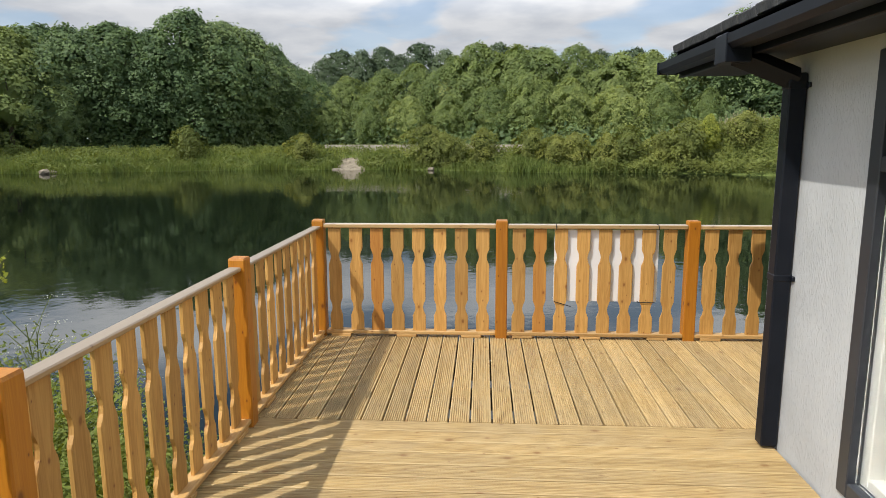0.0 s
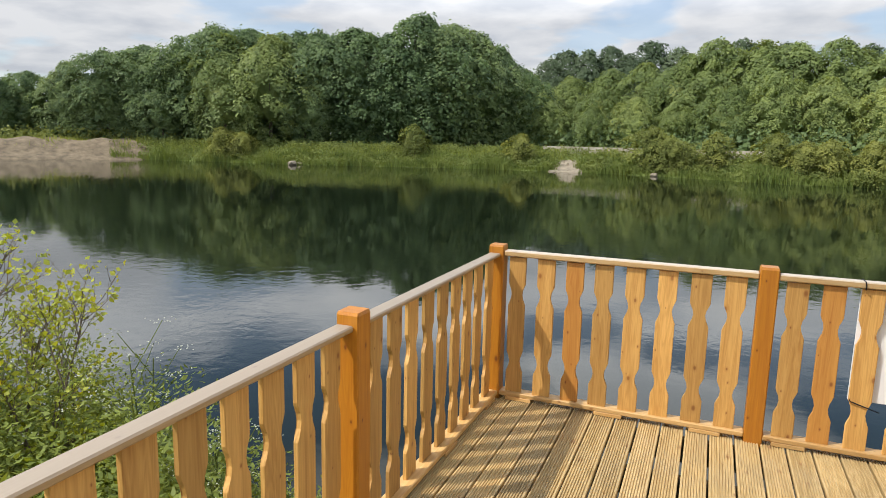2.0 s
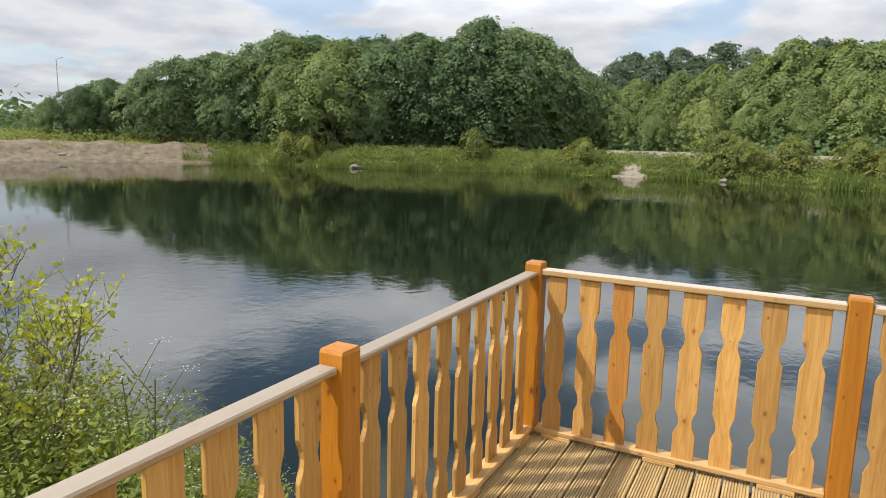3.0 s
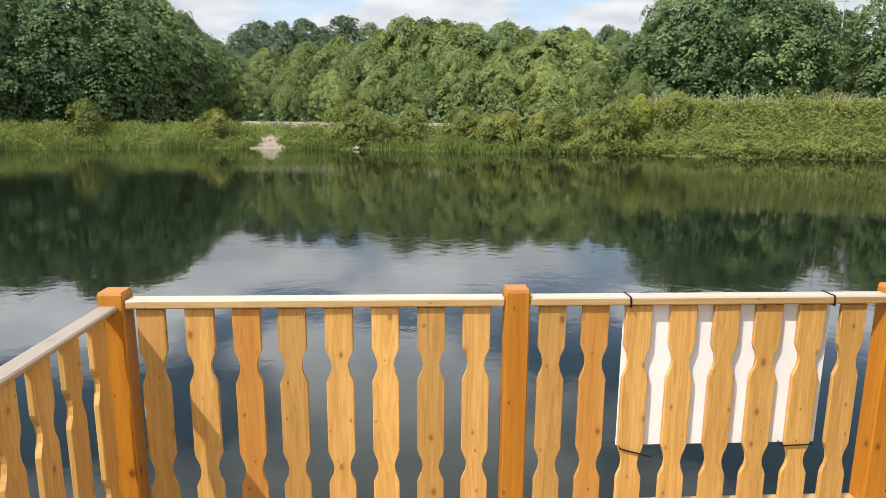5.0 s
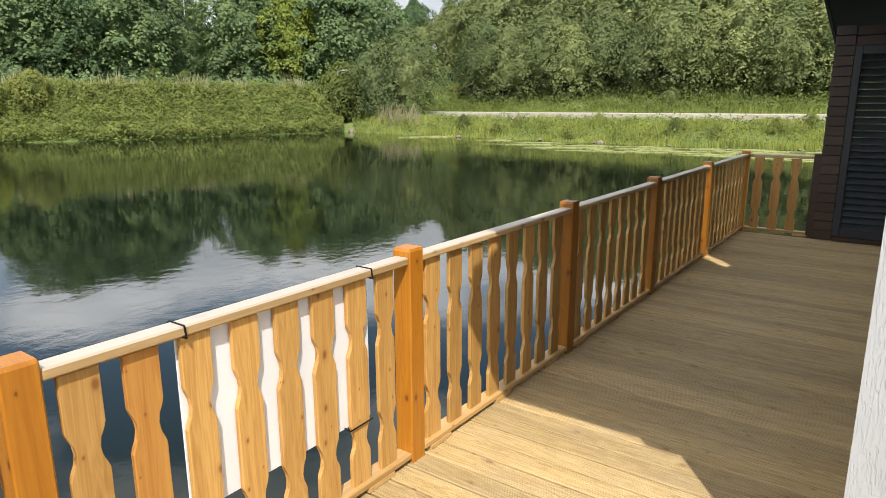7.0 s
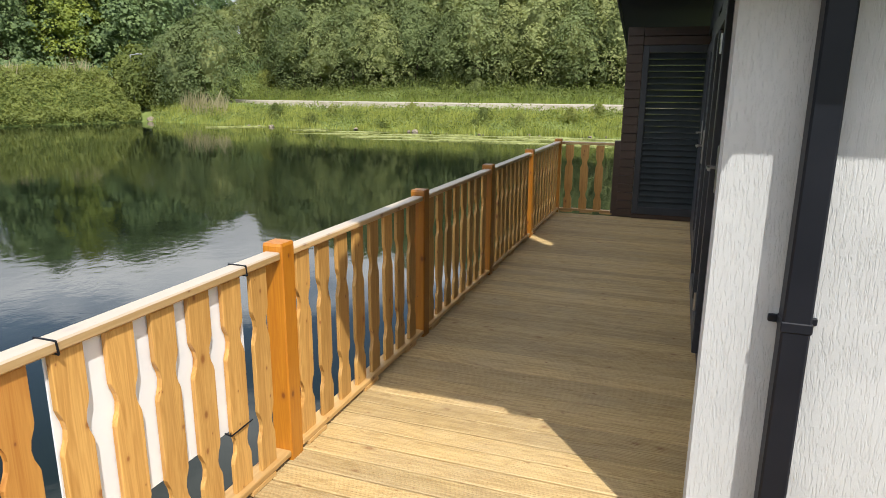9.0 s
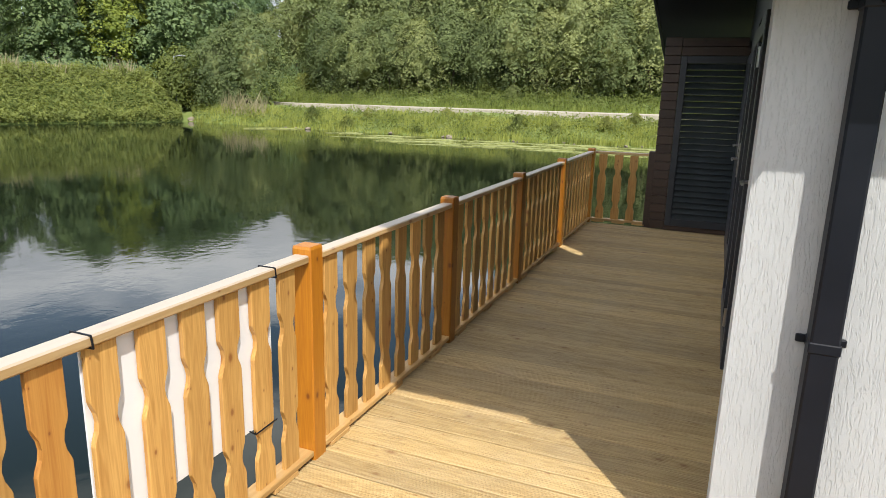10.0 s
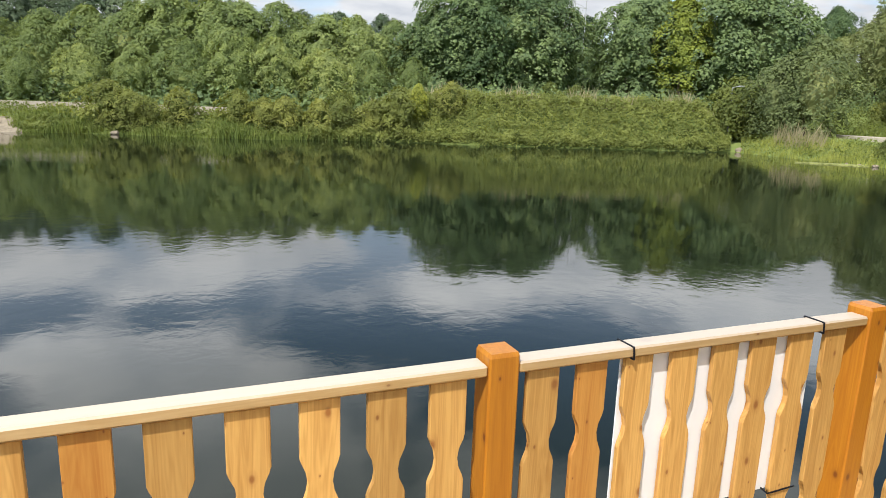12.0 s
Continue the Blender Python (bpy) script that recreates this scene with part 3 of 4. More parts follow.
def railing(name, label, start, stops, turn, first, rail_mat, drop=0.0, red=(), post=POST):
    """A balustrade from start along its own x (turned by turn): posts at stops, eight to ten balusters to a bay."""
    root = tagged(empty(name), label, "railing")
    root.matrix_basis = pose(*start, 0, 0, turn)
    for k, x in enumerate(stops):
        if k or first:
            put("post", post, root, (x, 0, 0), random.choice((0, 90, 180, 270)))
    for k, (a, b) in enumerate(zip(stops, stops[1:])):
        span = b - a
        n = 3 if span < 1 else round(span / 0.155) - 1
        inset, pitch = (0.77, 1.038) if k == 0 and turn == 0 else (0.8, 1.018)
        lo, hi = a + 0.0440, b - 0.0440
        w = random.uniform(-0.002, 0.002)
        bm = block((lo, -0.038, RAIL_LOW - drop * 0.4), (hi, 0.026, RAIL_TOP + w - drop), 0.005)
        bm.transform(Matrix.Translation((-lo, 0, 0)))
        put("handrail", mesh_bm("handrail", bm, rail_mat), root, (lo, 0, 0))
        bm = block((lo, -0.042, 0.020), (hi, 0.036, 0.046), 0.004)
        bm.transform(Matrix.Translation((-lo, 0, 0)))
        put("bottom_rail", mesh_bm("bottom_rail", bm, wood_low_x), root, (lo, 0, 0))
        for f in (0.03, 0.42, 0.80):
            c = lo + (hi - lo) * f
            bm = block((0, -0.043, 0.0), (0.15, 0.040, 0.0205), 0.002)
            put("spacer_block", mesh_bm("spacer_block", bm, wood_low_x), root, (c, 0, 0))
        for i in range(n):
            x = a + span * (inset + i * pitch) / (n + 1) + 0.004 + random.uniform(-0.004, 0.004)
            put("baluster", RED_BALUSTER if (k, i) in red else random.choice(BALUSTERS), root, (x, -0.012 + random.uniform(-0.0015, 0.0015), 0), 0 if random.random() < 0.5 else 180)
    return root


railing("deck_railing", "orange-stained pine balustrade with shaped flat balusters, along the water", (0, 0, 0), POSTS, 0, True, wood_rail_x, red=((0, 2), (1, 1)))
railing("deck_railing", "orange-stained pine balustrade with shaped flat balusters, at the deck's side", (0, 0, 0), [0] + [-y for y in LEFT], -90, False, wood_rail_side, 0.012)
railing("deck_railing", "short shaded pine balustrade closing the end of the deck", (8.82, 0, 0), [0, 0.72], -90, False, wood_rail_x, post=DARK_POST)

# the white board tied behind the balusters
sign = tagged(empty("notice_board"), "white plastic board seen from behind, tied to the balustrade", "sign")
part("board", block((1.772, 0.0008, 0.285), (2.535, 0.0058, 0.828), 0.001), white_board, sign)


def tie_loop(x, y0, y1, z0, z1, lean=0.0):
    bm = bmesh.new()
    ring = [(x, y0, z0), (x + lean, y0, z1), (x + lean, y1, z1), (x, y1, z0)]
    for a, b in zip(ring, ring[1:] + ring[:1]):
        tube(bm, a, b, 0.0028, 0.0028, 6)
    return bm


for x in (1.783, 2.521):
    part("cable_tie", tie_loop(x, -0.042, 0.030, RAIL_LOW - 0.004, RAIL_TOP + 0.003, -0.004), black_plastic, sign, "black cable tie round the handrail")
for x, tilt in ((1.845, -0.035), (2.46, 0.004)):
    bm = bmesh.new()
    tube(bm, (x - 0.065, -0.028, 0.285), (x + 0.055, -0.028, 0.285 + tilt), 0.0028, 0.0028, 6)
    tube(bm, (x - 0.065, -0.028, 0.285), (x - 0.062, 0.022, 0.292), 0.0028, 0.0028, 6)
    tube(bm, (x - 0.065, -0.028, 0.285), (x - 0.072, -0.03, 0.300), 0.0025, 0.0015, 5)
    part("cable_tie", bm, black_plastic, sign, "black cable tie round a baluster")

# ---- lodge ----
WX, WY, FY = 2.672, -1.518, -1.60
EAVE_X, EAVE_Z, VERGE_Y, PITCH = 2.425, 1.99, -0.68, 0.25
RIDGE_X, RIGHT_X = 6.35, 10.27


def roof_z(x):
    return EAVE_Z + PITCH * (min(x, 2 * RIDGE_X - x) - EAVE_X)


def wall(name, boxes, mat, label):
    bm = bmesh.new()
    for lo, hi in boxes:
        box(bm, lo, hi)
    return tagged(new(name, mesh_bm(name, bm, mat)), label, "wall", kind="structure")


WIN0, WIN1, WINZ0, WINZ1 = -2.30, -4.10, 0.09, 1.80
wall("wall_west", [((WX, WIN0, -0.5), (WX + 0.16, WY, 1.86)), ((WX, WIN1, -0.5), (WX + 0.16, WIN0, WINZ0)), ((WX, WIN1, WINZ1), (WX + 0.16, WIN0, 1.86)),
                   ((WX, -7.0, -0.5), (WX + 0.16, WIN1, 1.86))], render_wall, "white textured render wall of the lodge")
wall("wall_south", [((WX, -7.16, -0.5), (8.9, -7.0, 2.6))], render_wall, "white rendered rear wall of the lodge")
wall("wall_east", [((8.74, -7.0, -0.5), (8.9, FY, 1.86))], render_wall, "white rendered side wall of the lodge")
bm = bmesh.new()
box(bm, (WX + 0.16, -7.0, -0.06), (8.74, WY - 0.16, -0.01))
tagged(new("floor_inside", mesh_bm("floor_inside", bm, inner_paint)), "pale floor inside the lodge", "floor", kind="structure")

# gable front: dark frames and glass
outline = [(WX, -0.5), (WX, roof_z(WX) - 0.13), (RIDGE_X, roof_z(RIDGE_X) - 0.13), (8.9, roof_z(8.9) - 0.13), (8.9, -0.5)]
DOORS = [(2.92, 4.35), (4.42, 5.85), (6.25, 7.55)]
front_boxes = [((WX + 0.162, FY - 0.14, -0.5), (DOORS[0][0], FY, 1.93))]
for (a, b), nxt in zip(DOORS, [d[0] for d in DOORS[1:]] + [8.74]):
    front_boxes += [((a, FY - 0.14, 1.93), (b, FY, 2.05)), ((b, FY - 0.14, -0.5), (nxt, FY, 1.93)), ((a, FY - 0.14, -0.5), (b, FY, 0.03))]
wall("wall_north", front_boxes, anthracite, "anthracite front wall of the lodge between the glazed doors")
bm = extrude_outline([(WX + 0.004, 2.052), (WX + 0.004, roof_z(WX) - 0.13 if roof_z(WX) - 0.13 > 2.06 else 2.06), (RIDGE_X, roof_z(RIDGE_X) - 0.13), (8.74, 2.06), (8.74, 2.052)], FY - 0.14, FY, 0)
tagged(new("wall_gable", mesh_bm("wall_gable", bm, anthracite)), "anthracite gable above the lodge's doors", "wall", kind="structure")

for k, (a, b) in enumerate(DOORS):
    d = tagged(empty("door_%d" % (k + 1), ((a + b) / 2, FY - 0.05, 0.03)), "dark grey glazed patio door", "door", kind="structure")
    half, hi = (b - a) / 2 - 0.004, 1.895
    proud = 0.03 if k == 1 else 0.0
    bm = bmesh.new()
    for lo, up_ in (((-half, 0), (-half + 0.10, hi)), ((half - 0.10, 0), (half, hi)), ((-half + 0.10, 0), (half - 0.10, 0.12)), ((-half + 0.10, hi - 0.10), (half - 0.10, hi)), ((-0.05, 0.12), (0.05, hi - 0.10))):
        box(bm, (lo[0], -0.02, lo[1]), (up_[0], 0.052 + proud, up_[1]), 0.004)
    part("door_frame", bm, anthracite, d)
    for lo, up_ in ((-half + 0.10, -0.05), (0.05, half - 0.10)):
        pane = part("pane", block((lo, 0.004, 0.12), (up_, 0.020, hi - 0.10), 0), glass, d)
        pane.visible_shadow = False
    bm = block((half - 0.066, 0.052 + proud, 0.93), (half - 0.034, 0.062 + proud, 1.17), 0.003)
    tube(bm, (half - 0.05, 0.06 + proud, 1.06), (half - 0.05, 0.105 + proud, 1.06), 0.009, 0.009, 8)
    tube(bm, (half - 0.05, 0.10 + proud, 1.06), (half - 0.17, 0.10 + proud, 1.06), 0.009, 0.008, 8)
    part("door_handle", bm, steel, d, "brushed steel lever handle")
    for z in (0.25, 1.62):
        bm = bmesh.new()
        tube(bm, (-half + 0.012, 0.058 + proud, z), (-half + 0.012, 0.058 + proud, z + 0.10), 0.010, 0.010, 8)
        part("hinge", bm, steel, d, "steel hinge")

# side window
w1 = tagged(empty("window_1", (WX, (WIN0 + WIN1) / 2, WINZ0)), "tall dark grey window with white inner frame", "window", kind="structure")
hw, hh = (WIN0 - WIN1) / 2, WINZ1 - WINZ0
bm = bmesh.new()
for lo, up_ in (((-hw, 0), (-hw + 0.075, hh)), ((hw - 0.075, 0), (hw, hh)), ((-hw + 0.075, 0), (hw - 0.075, 0.07)), ((-hw + 0.075, hh - 0.07), (hw - 0.075, hh)), ((-hw + 0.075, 1.27), (hw - 0.075, 1.33))):
    box(bm, (-0.012, lo[0] + 0.002, lo[1] + 0.002), (0.05, up_[0] - 0.002, up_[1] - 0.002), 0.004)
part("window_frame", bm, anthracite, w1)
bm = bmesh.new()
for lo, up_ in (((-hw + 0.06, 0.05), (-hw + 0.115, hh - 0.05)), ((hw - 0.115, 0.05), (hw - 0.06, hh - 0.05)), ((-hw + 0.115, 0.05), (hw - 0.115, 0.105)), ((-hw + 0.115, hh - 0.105), (hw - 0.115, hh - 0.05))):
    box(bm, (0.052, lo[0], lo[1]), (0.12, up_[0], up_[1]), 0.004)
part("inner_frame", bm, white_pvc, w1, "white inner window frame")
pane = part("pane", block((0.02, -hw + 0.075, 0.07), (0.034, hw - 0.075, hh - 0.07), 0), glass, w1)
pane.visible_shadow = False

# roof, soffit, gutter, downpipe
roof = tagged(empty("roof"), "low dark tiled roof of the lodge with black edge boards", "roof", kind="structure")


def roof_slab(plan):
    """A piece of roof deck, its corners given in plan, following the pitch."""
    bm = bmesh.new()
    top = [bm.verts.new((x, y, roof_z(x))) for x, y in plan]
    low = [bm.verts.new((x, y, roof_z(x) - 0.10)) for x, y in plan]
    bm.faces.new(top)
    bm.faces.new(low[::-1])
    for k in range(len(plan)):
        bm.faces.new((top[k], low[k], low[(k + 1) % len(plan)], top[(k + 1) % len(plan)]))
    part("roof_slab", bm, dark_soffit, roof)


# narrow slit, added unseen slantwise across the overhang, lets a strip of sun through
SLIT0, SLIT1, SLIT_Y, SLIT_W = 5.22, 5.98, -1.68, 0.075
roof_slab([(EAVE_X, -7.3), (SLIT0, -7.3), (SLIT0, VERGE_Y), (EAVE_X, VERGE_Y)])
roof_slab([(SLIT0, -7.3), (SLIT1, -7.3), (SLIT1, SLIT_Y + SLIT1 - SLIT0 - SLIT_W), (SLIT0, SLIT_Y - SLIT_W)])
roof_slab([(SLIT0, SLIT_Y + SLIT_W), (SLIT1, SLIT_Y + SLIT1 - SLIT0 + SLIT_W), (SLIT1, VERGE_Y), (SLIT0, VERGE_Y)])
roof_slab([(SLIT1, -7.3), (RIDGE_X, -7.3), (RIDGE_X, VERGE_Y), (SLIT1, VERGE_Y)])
roof_slab([(RIDGE_X, -7.3), (RIGHT_X, -7.3), (RIGHT_X, VERGE_Y), (RIDGE_X, VERGE_Y)])
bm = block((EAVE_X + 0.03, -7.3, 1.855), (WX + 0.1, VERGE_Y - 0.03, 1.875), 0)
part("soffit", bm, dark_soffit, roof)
bm = block((EAVE_X - 0.005, -7.3, 1.85), (EAVE_X + 0.022, VERGE_Y + 0.0, 1.985), 0.003)
part("fascia", bm, black_plastic, roof)
for side in (1, -1):
    x0 = EAVE_X - 0.02 if side > 0 else RIGHT_X + 0.02
    pts = [(x0, roof_z(EAVE_X) - 0.12), (x0, roof_z(EAVE_X) + 0.03), (RIDGE_X, roof_z(RIDGE_X) + 0.03), (RIDGE_X, roof_z(RIDGE_X) - 0.12)]
    part("bargeboard", extrude_outline(pts, VERGE_Y + 0.002, VERGE_Y + 0.026, 0.002), black_plastic, roof)

prof = [(-0.055, 0.062), (-0.062, 0.060), (-0.060, 0.02), (-0.040, 0.0), (0.040, 0.0), (0.055, 0.02), (0.055, 0.062), (0.048, 0.062), (0.048, 0.024), (0.036, 0.007), (-0.036, 0.007), (-0.053, 0.024)]
n = len(prof)
GY0, GY1, GX, GZ = VERGE_Y + 0.02, -7.3, EAVE_X - 0.065, 1.875
verts = [(GX + x, y, GZ + z) for y in (GY0, GY1) for x, z in prof]
faces = [(k, (k + 1) % n, n + (k + 1) % n, n + k) for k in range(n)] + [tuple(range(n)), tuple(range(n, 2 * n))[::-1]]
gutter = tagged(empty("gutter"), "black plastic eaves gutter with square downpipe on the lodge wall", "gutter", kind="structure")
put("trough", mesh_of("trough", verts, faces, black_plastic), gutter)
part("stop_end", block((GX - 0.066, GY0, GZ - 0.004), (GX + 0.058, GY0 + 0.012, GZ + 0.068), 0.002), black_plastic, gutter)
part("outlet", block((GX - 0.066, -1.80, GZ - 0.06), (GX + 0.050, -1.66, GZ + 0.066), 0.004), black_plastic, gutter)
PX, PY = 2.628, -1.742
bm = bmesh.new()
tube(bm, (GX, PY, GZ - 0.02), (PX, PY, 1.745), 0.052, 0.052, 4)
part("swan_neck", bm, black_plastic, gutter)
part("downpipe", block((PX - 0.04, PY - 0.036, 0.012), (PX + 0.038, PY + 0.036, 1.77), 0.006), black_plastic, gutter)
for z in (0.83, 1.70):
    bm = block((PX - 0.043, PY - 0.039, z), (PX + 0.041, PY + 0.039, z + 0.03), 0.003)
    box(bm, (PX + 0.030, PY - 0.062, z + 0.004), (WX, PY + 0.062, z + 0.026), 0.003)
    part("bracket", bm, black_plastic, gutter, "black pipe bracket with lugs")

# slate courses showing at the eave
tile = mesh_bm("tile", block((-0.02, 0.0, -0.03), (0.34, 0.196, 0.016), 0.004), slate)
for row in range(2):
    for k in range(32):
        y = VERGE_Y - 0.2 - k * 0.2 + 0.1 * row
        x = EAVE_X - 0.03 + row * 0.24
        ob = put("tile", tile, roof, (x, y, roof_z(x + 0.02) + 0.006 + 0.010 * row + random.uniform(0, 0.006)))
        ob.matrix_local = pose(x, y, roof_z(EAVE_X) + PITCH * (x - EAVE_X) + 0.040 + 0.014 * row + random.uniform(0, 0.006), 0, -math.degrees(math.atan(PITCH)) + random.uniform(-1.2, 0.4), random.uniform(-1, 1))

# end screen with louvred panel
SX = 8.655
screen = tagged(empty("louvre_screen", (SX, -1.2, 0)), "brown clad screen with a dark louvred panel at the deck's end", "screen")
Y0, Y1 = -0.755, -1.70
for k in range(22):
    z = 0.012 + k * 0.0982
    part("cladding_board", block((0.0, -0.93 + 1.2, z), (0.09, Y0 + 1.2, z + 0.094), 0.004), clad_brown, screen)
for k in range(2):
    z = 1.972 + k * 0.096
    part("cladding_board", block((0.004, Y1 + 1.2, z), (0.088, -0.932 + 1.2, z + 0.092), 0.004), clad_brown, screen)
part("cladding_board", block((0.004, Y1 + 1.2, 0.004), (0.088, -0.932 + 1.2, 0.056), 0.004), clad_brown, screen)
# unseen backing, added to stop light showing between the boards
part("backing", block((0.089, Y1 + 1.2, 1.972), (0.10, Y0 + 1.2 - 0.004, 2.16), 0), dark_soffit, screen)
part("backing", block((0.0905, -0.932 + 1.2, 0.012), (0.10, Y0 + 1.2 - 0.004, 1.968), 0), dark_soffit, screen)
panel = bmesh.new()
for lo, up_ in (((-1.70, 0.06), (-1.63, 1.968)), ((-1.00, 0.06), (-0.934, 1.968)), ((-1.63, 0.06), (-1.00, 0.14)), ((-1.63, 1.89), (-1.00, 1.968))):
    box(panel, (-0.012, lo[0] + 1.2, lo[1]), (0.05, up_[0] + 1.2, up_[1]), 0.004)
leaf = part("louvre_panel", panel, anthracite, screen, "anthracite louvred panel")
slat = block((-0.006, -0.43, -0.039), (0.006, 0.20, 0.039), 0.003)
slat.transform(Matrix.Rotation(radians(39), 4, "Y"))
slat = mesh_bm("slat", slat, slat_paint)
for k in range(26):
    ob = new("slat", slat)
    ob.parent = leaf
    ob.location = (0.022, 0.0, 0.172 + k * 0.0672)


# ---- woods, banks, distance ----
SYC = [make_tree("sycamore_tree", 11 + k, 16.6, 14.5, 0.4, 280, 64, 0.345, 1.10, LEAF["dark"], "tall dark green sycamore with layered rounded crown") for k in range(3)]
ASH = [make_tree("ash_tree", 31 + k, 13.3, 12.5, 0.2, 240, 62, 0.29, 0.92, LEAF["mid"], "mid green broadleaved tree with soft rounded crown") for k in range(3)]
BACK = [make_tree("poplar_tree", 51 + k, 15.4, 10.0, 1.5, 160, 62, 0.33, 0.95, LEAF["blue"], "dark bluish green tree with ragged upright crown") for k in range(2)]
LIME = [make_tree("maple_tree", 71, 15.0, 8.5, 2.0, 170, 70, 0.30, 0.90, LEAF["lime"], "yellow-green maple among darker trees")]
WIL = [make_tree("willow_tree", 81 + k, 9.8, 9.2, 0.0, 190, 54, 0.22, 0.78, LEAF["willow"], "grey-green willow with feathery crown", trunk=0.16, droop=0.6) for k in range(3)]
BUSH = [make_tree("hawthorn_bush", 101 + k, 3.2, 3.6, 0.0, 95, 50, 0.14, 0.42, LEAF["bush"], "rounded hawthorn bush on the bank", "bush", trunk=0.06) for k in range(3)]


def el_height(az, r, el):
    x, y = polar(az, r)
    g = float(height(np.array(x), np.array(y)))
    return 1.48 + math.tan(radians(el)) * r - g


def row_of(kinds, points, natural, group):
    """Trees by bearing, distance and the bearing's upper edge in degrees."""
    for k, (az, r, el) in enumerate(points):
        h = el_height(az, r, el)
        s = h / natural
        plant(kinds[k % len(kinds)], az, r, s * random.uniform(0.98, 1.08), group=group, tall=1.0)


# wood across the lake, west
row_of(SYC, [(-59, 102.2, 2.8), (-57, 99.7, 3.8), (-55, 100.8, 4.8), (-52.5, 97.5, 5.8), (-50, 96.2, 6.3), (-47, 95.2, 7.0), (-44.5, 96.1, 7.9), (-42, 91.2, 8.5), (-39, 92.7, 8.8),
             (-36.5, 88.2, 9.2), (-33.5, 86.7, 9.2), (-30.5, 85.6, 9.6), (-27.5, 85.5, 9.7), (-24.5, 85.3, 10.3), (-22, 87.9, 10.2), (-19.8, 90.3, 9.6), (-18, 94, 7.9)], 15.6, "west wood")
row_of(SYC, [(-56, 115.8, 3.8), (-48, 114, 6.2), (-41, 110.4, 8.1), (-35, 106.7, 8.7), (-29, 104.5, 9.3), (-23, 104.3, 9.5)], 15.6, "west wood")
row_of(SYC, [(-60.5, 110.3, 1.4), (-46, 91.3, 4.4), (-34.5, 83.1, 5.2)], 15.6, "west wood")

HEDGE = [make_tree("hedge_tree", 121 + k, 6.0, 7.5, 0.0, 75, 40, 0.36, 0.95, LEAF["mid"], "low hedgerow tree far behind the beach") for k in range(2)]
row_of(HEDGE, [(-80 + 1.15 * k, 190 + 22 * ((k * 7) % 5) / 5, 1.7 + 0.12 * ((k * 3) % 6)) for k in range(20)], 6.0, "far hedge")

row_of(ASH, [(-41.2, 86.0, 8.3), (-37.6, 84.6, 8.4)], 12.6, "west wood")

# wood in the middle
row_of(BACK, [(-15.4, 121, 6.0), (-13.6, 120, 7.2), (-12.2, 123, 7.6), (-10.4, 121, 7.4), (-8.8, 124, 8.1), (-7.2, 121, 7.7), (-5.4, 125, 8.0), (-3.2, 122, 8.1), (-1, 124, 8.0), (1.5, 121, 8.4), (4.5, 118, 8.0), (10, 116, 7.6), (13, 116, 7.4), (16.5, 114, 7.8), (33.4, 118, 8.2)], 15.0, "middle wood")
row_of(ASH, [(-15, 106, 5.4), (-12, 106, 5.8), (-8.5, 104, 6.2), (-5.5, 103, 6.8), (-2.5, 102, 7.6), (0, 100, 8.2), (3, 98, 8.3), (5.5, 98, 7.9), (8.5, 96, 7.7), (11.5, 95, 7.3), (14.5, 95, 7.5), (17.5, 94, 7.1), (20, 96, 7.4)], 12.6, "middle wood")
row_of(ASH, [(-13.5, 90.6, 3.6), (-10, 89.8, 3.4), (-6.5, 89.0, 3.8), (-3, 88.8, 4.2), (1, 87.5, 5.2), (4.5, 86.4, 5.6), (8, 85.9, 5.2), (12, 83.6, 5), (15.5, 83.0, 4.6), (19, 82.3, 4.2)], 12.6, "middle wood")
row_of(SYC, [(21, 91.9, 9.2), (23.5, 89.5, 10.5), (26, 88.9, 11), (28.8, 89.4, 10.8), (29.8, 91.7, 10.2), (37.3, 92.4, 9.8), (38.5, 94.3, 10.2), (44, 94.0, 10.4), (46.5, 95.4, 9.8), (48, 98.4, 9)], 15.6, "middle wood")
row_of(LIME, [(41.0, 90, 9.9)], 15.0, "middle wood")
row_of(SYC, [(24, 99.4, 8), (33.6, 106.3, 5.6), (41, 100.2, 8.4), (51.5, 121.9, 8.3), (54.5, 119.3, 7.6), (58, 121.3, 8.4)], 15.6, "middle wood")

# willows above the track, east
row_of(WIL, [(48.4, 73, 5.0), (50.4, 73, 6.2), (52, 91.9, 6.8), (54.5, 93.3, 8.2), (57.5, 87.3, 9.6), (60.5, 87.2, 10.4), (63.5, 85.1, 11), (66.5, 85.0, 11.6), (69.5, 83.0, 12), (72.5, 82.6, 12.4),
             (75.5, 80.6, 12.8), (78.5, 80.5, 13), (81.5, 80.4, 13.2), (84.5, 80.3, 13.4), (88, 80.1, 13.6), (92, 80.0, 13.6), (96, 80.0, 13.6), (100, 80.0, 13.6)], 9.6, "willows by the track")
row_of(WIL, [(56, 95.3, 9.6), (62, 95.2, 11.2), (68, 93.0, 12), (74, 90.6, 12.6), (80, 90.5, 13.2), (86, 90.2, 13.6), (93, 90.0, 13.8)], 9.6, "willows by the track")

row_of(WIL, [(57.2, 80.5, 6.6), (59.6, 78.5, 6.0), (62.2, 78.5, 7.6), (64.6, 76.0, 6.4), (67.2, 76.5, 8.2), (70.0, 74.5, 7.0), (72.8, 74.0, 8.8), (75.4, 73.0, 7.6), (78.2, 73.0, 9.2), (81.0, 72.0, 8.0), (84.0, 72.5, 9.2), (87.5, 72.0, 8.6)], 9.6, "willows by the track")

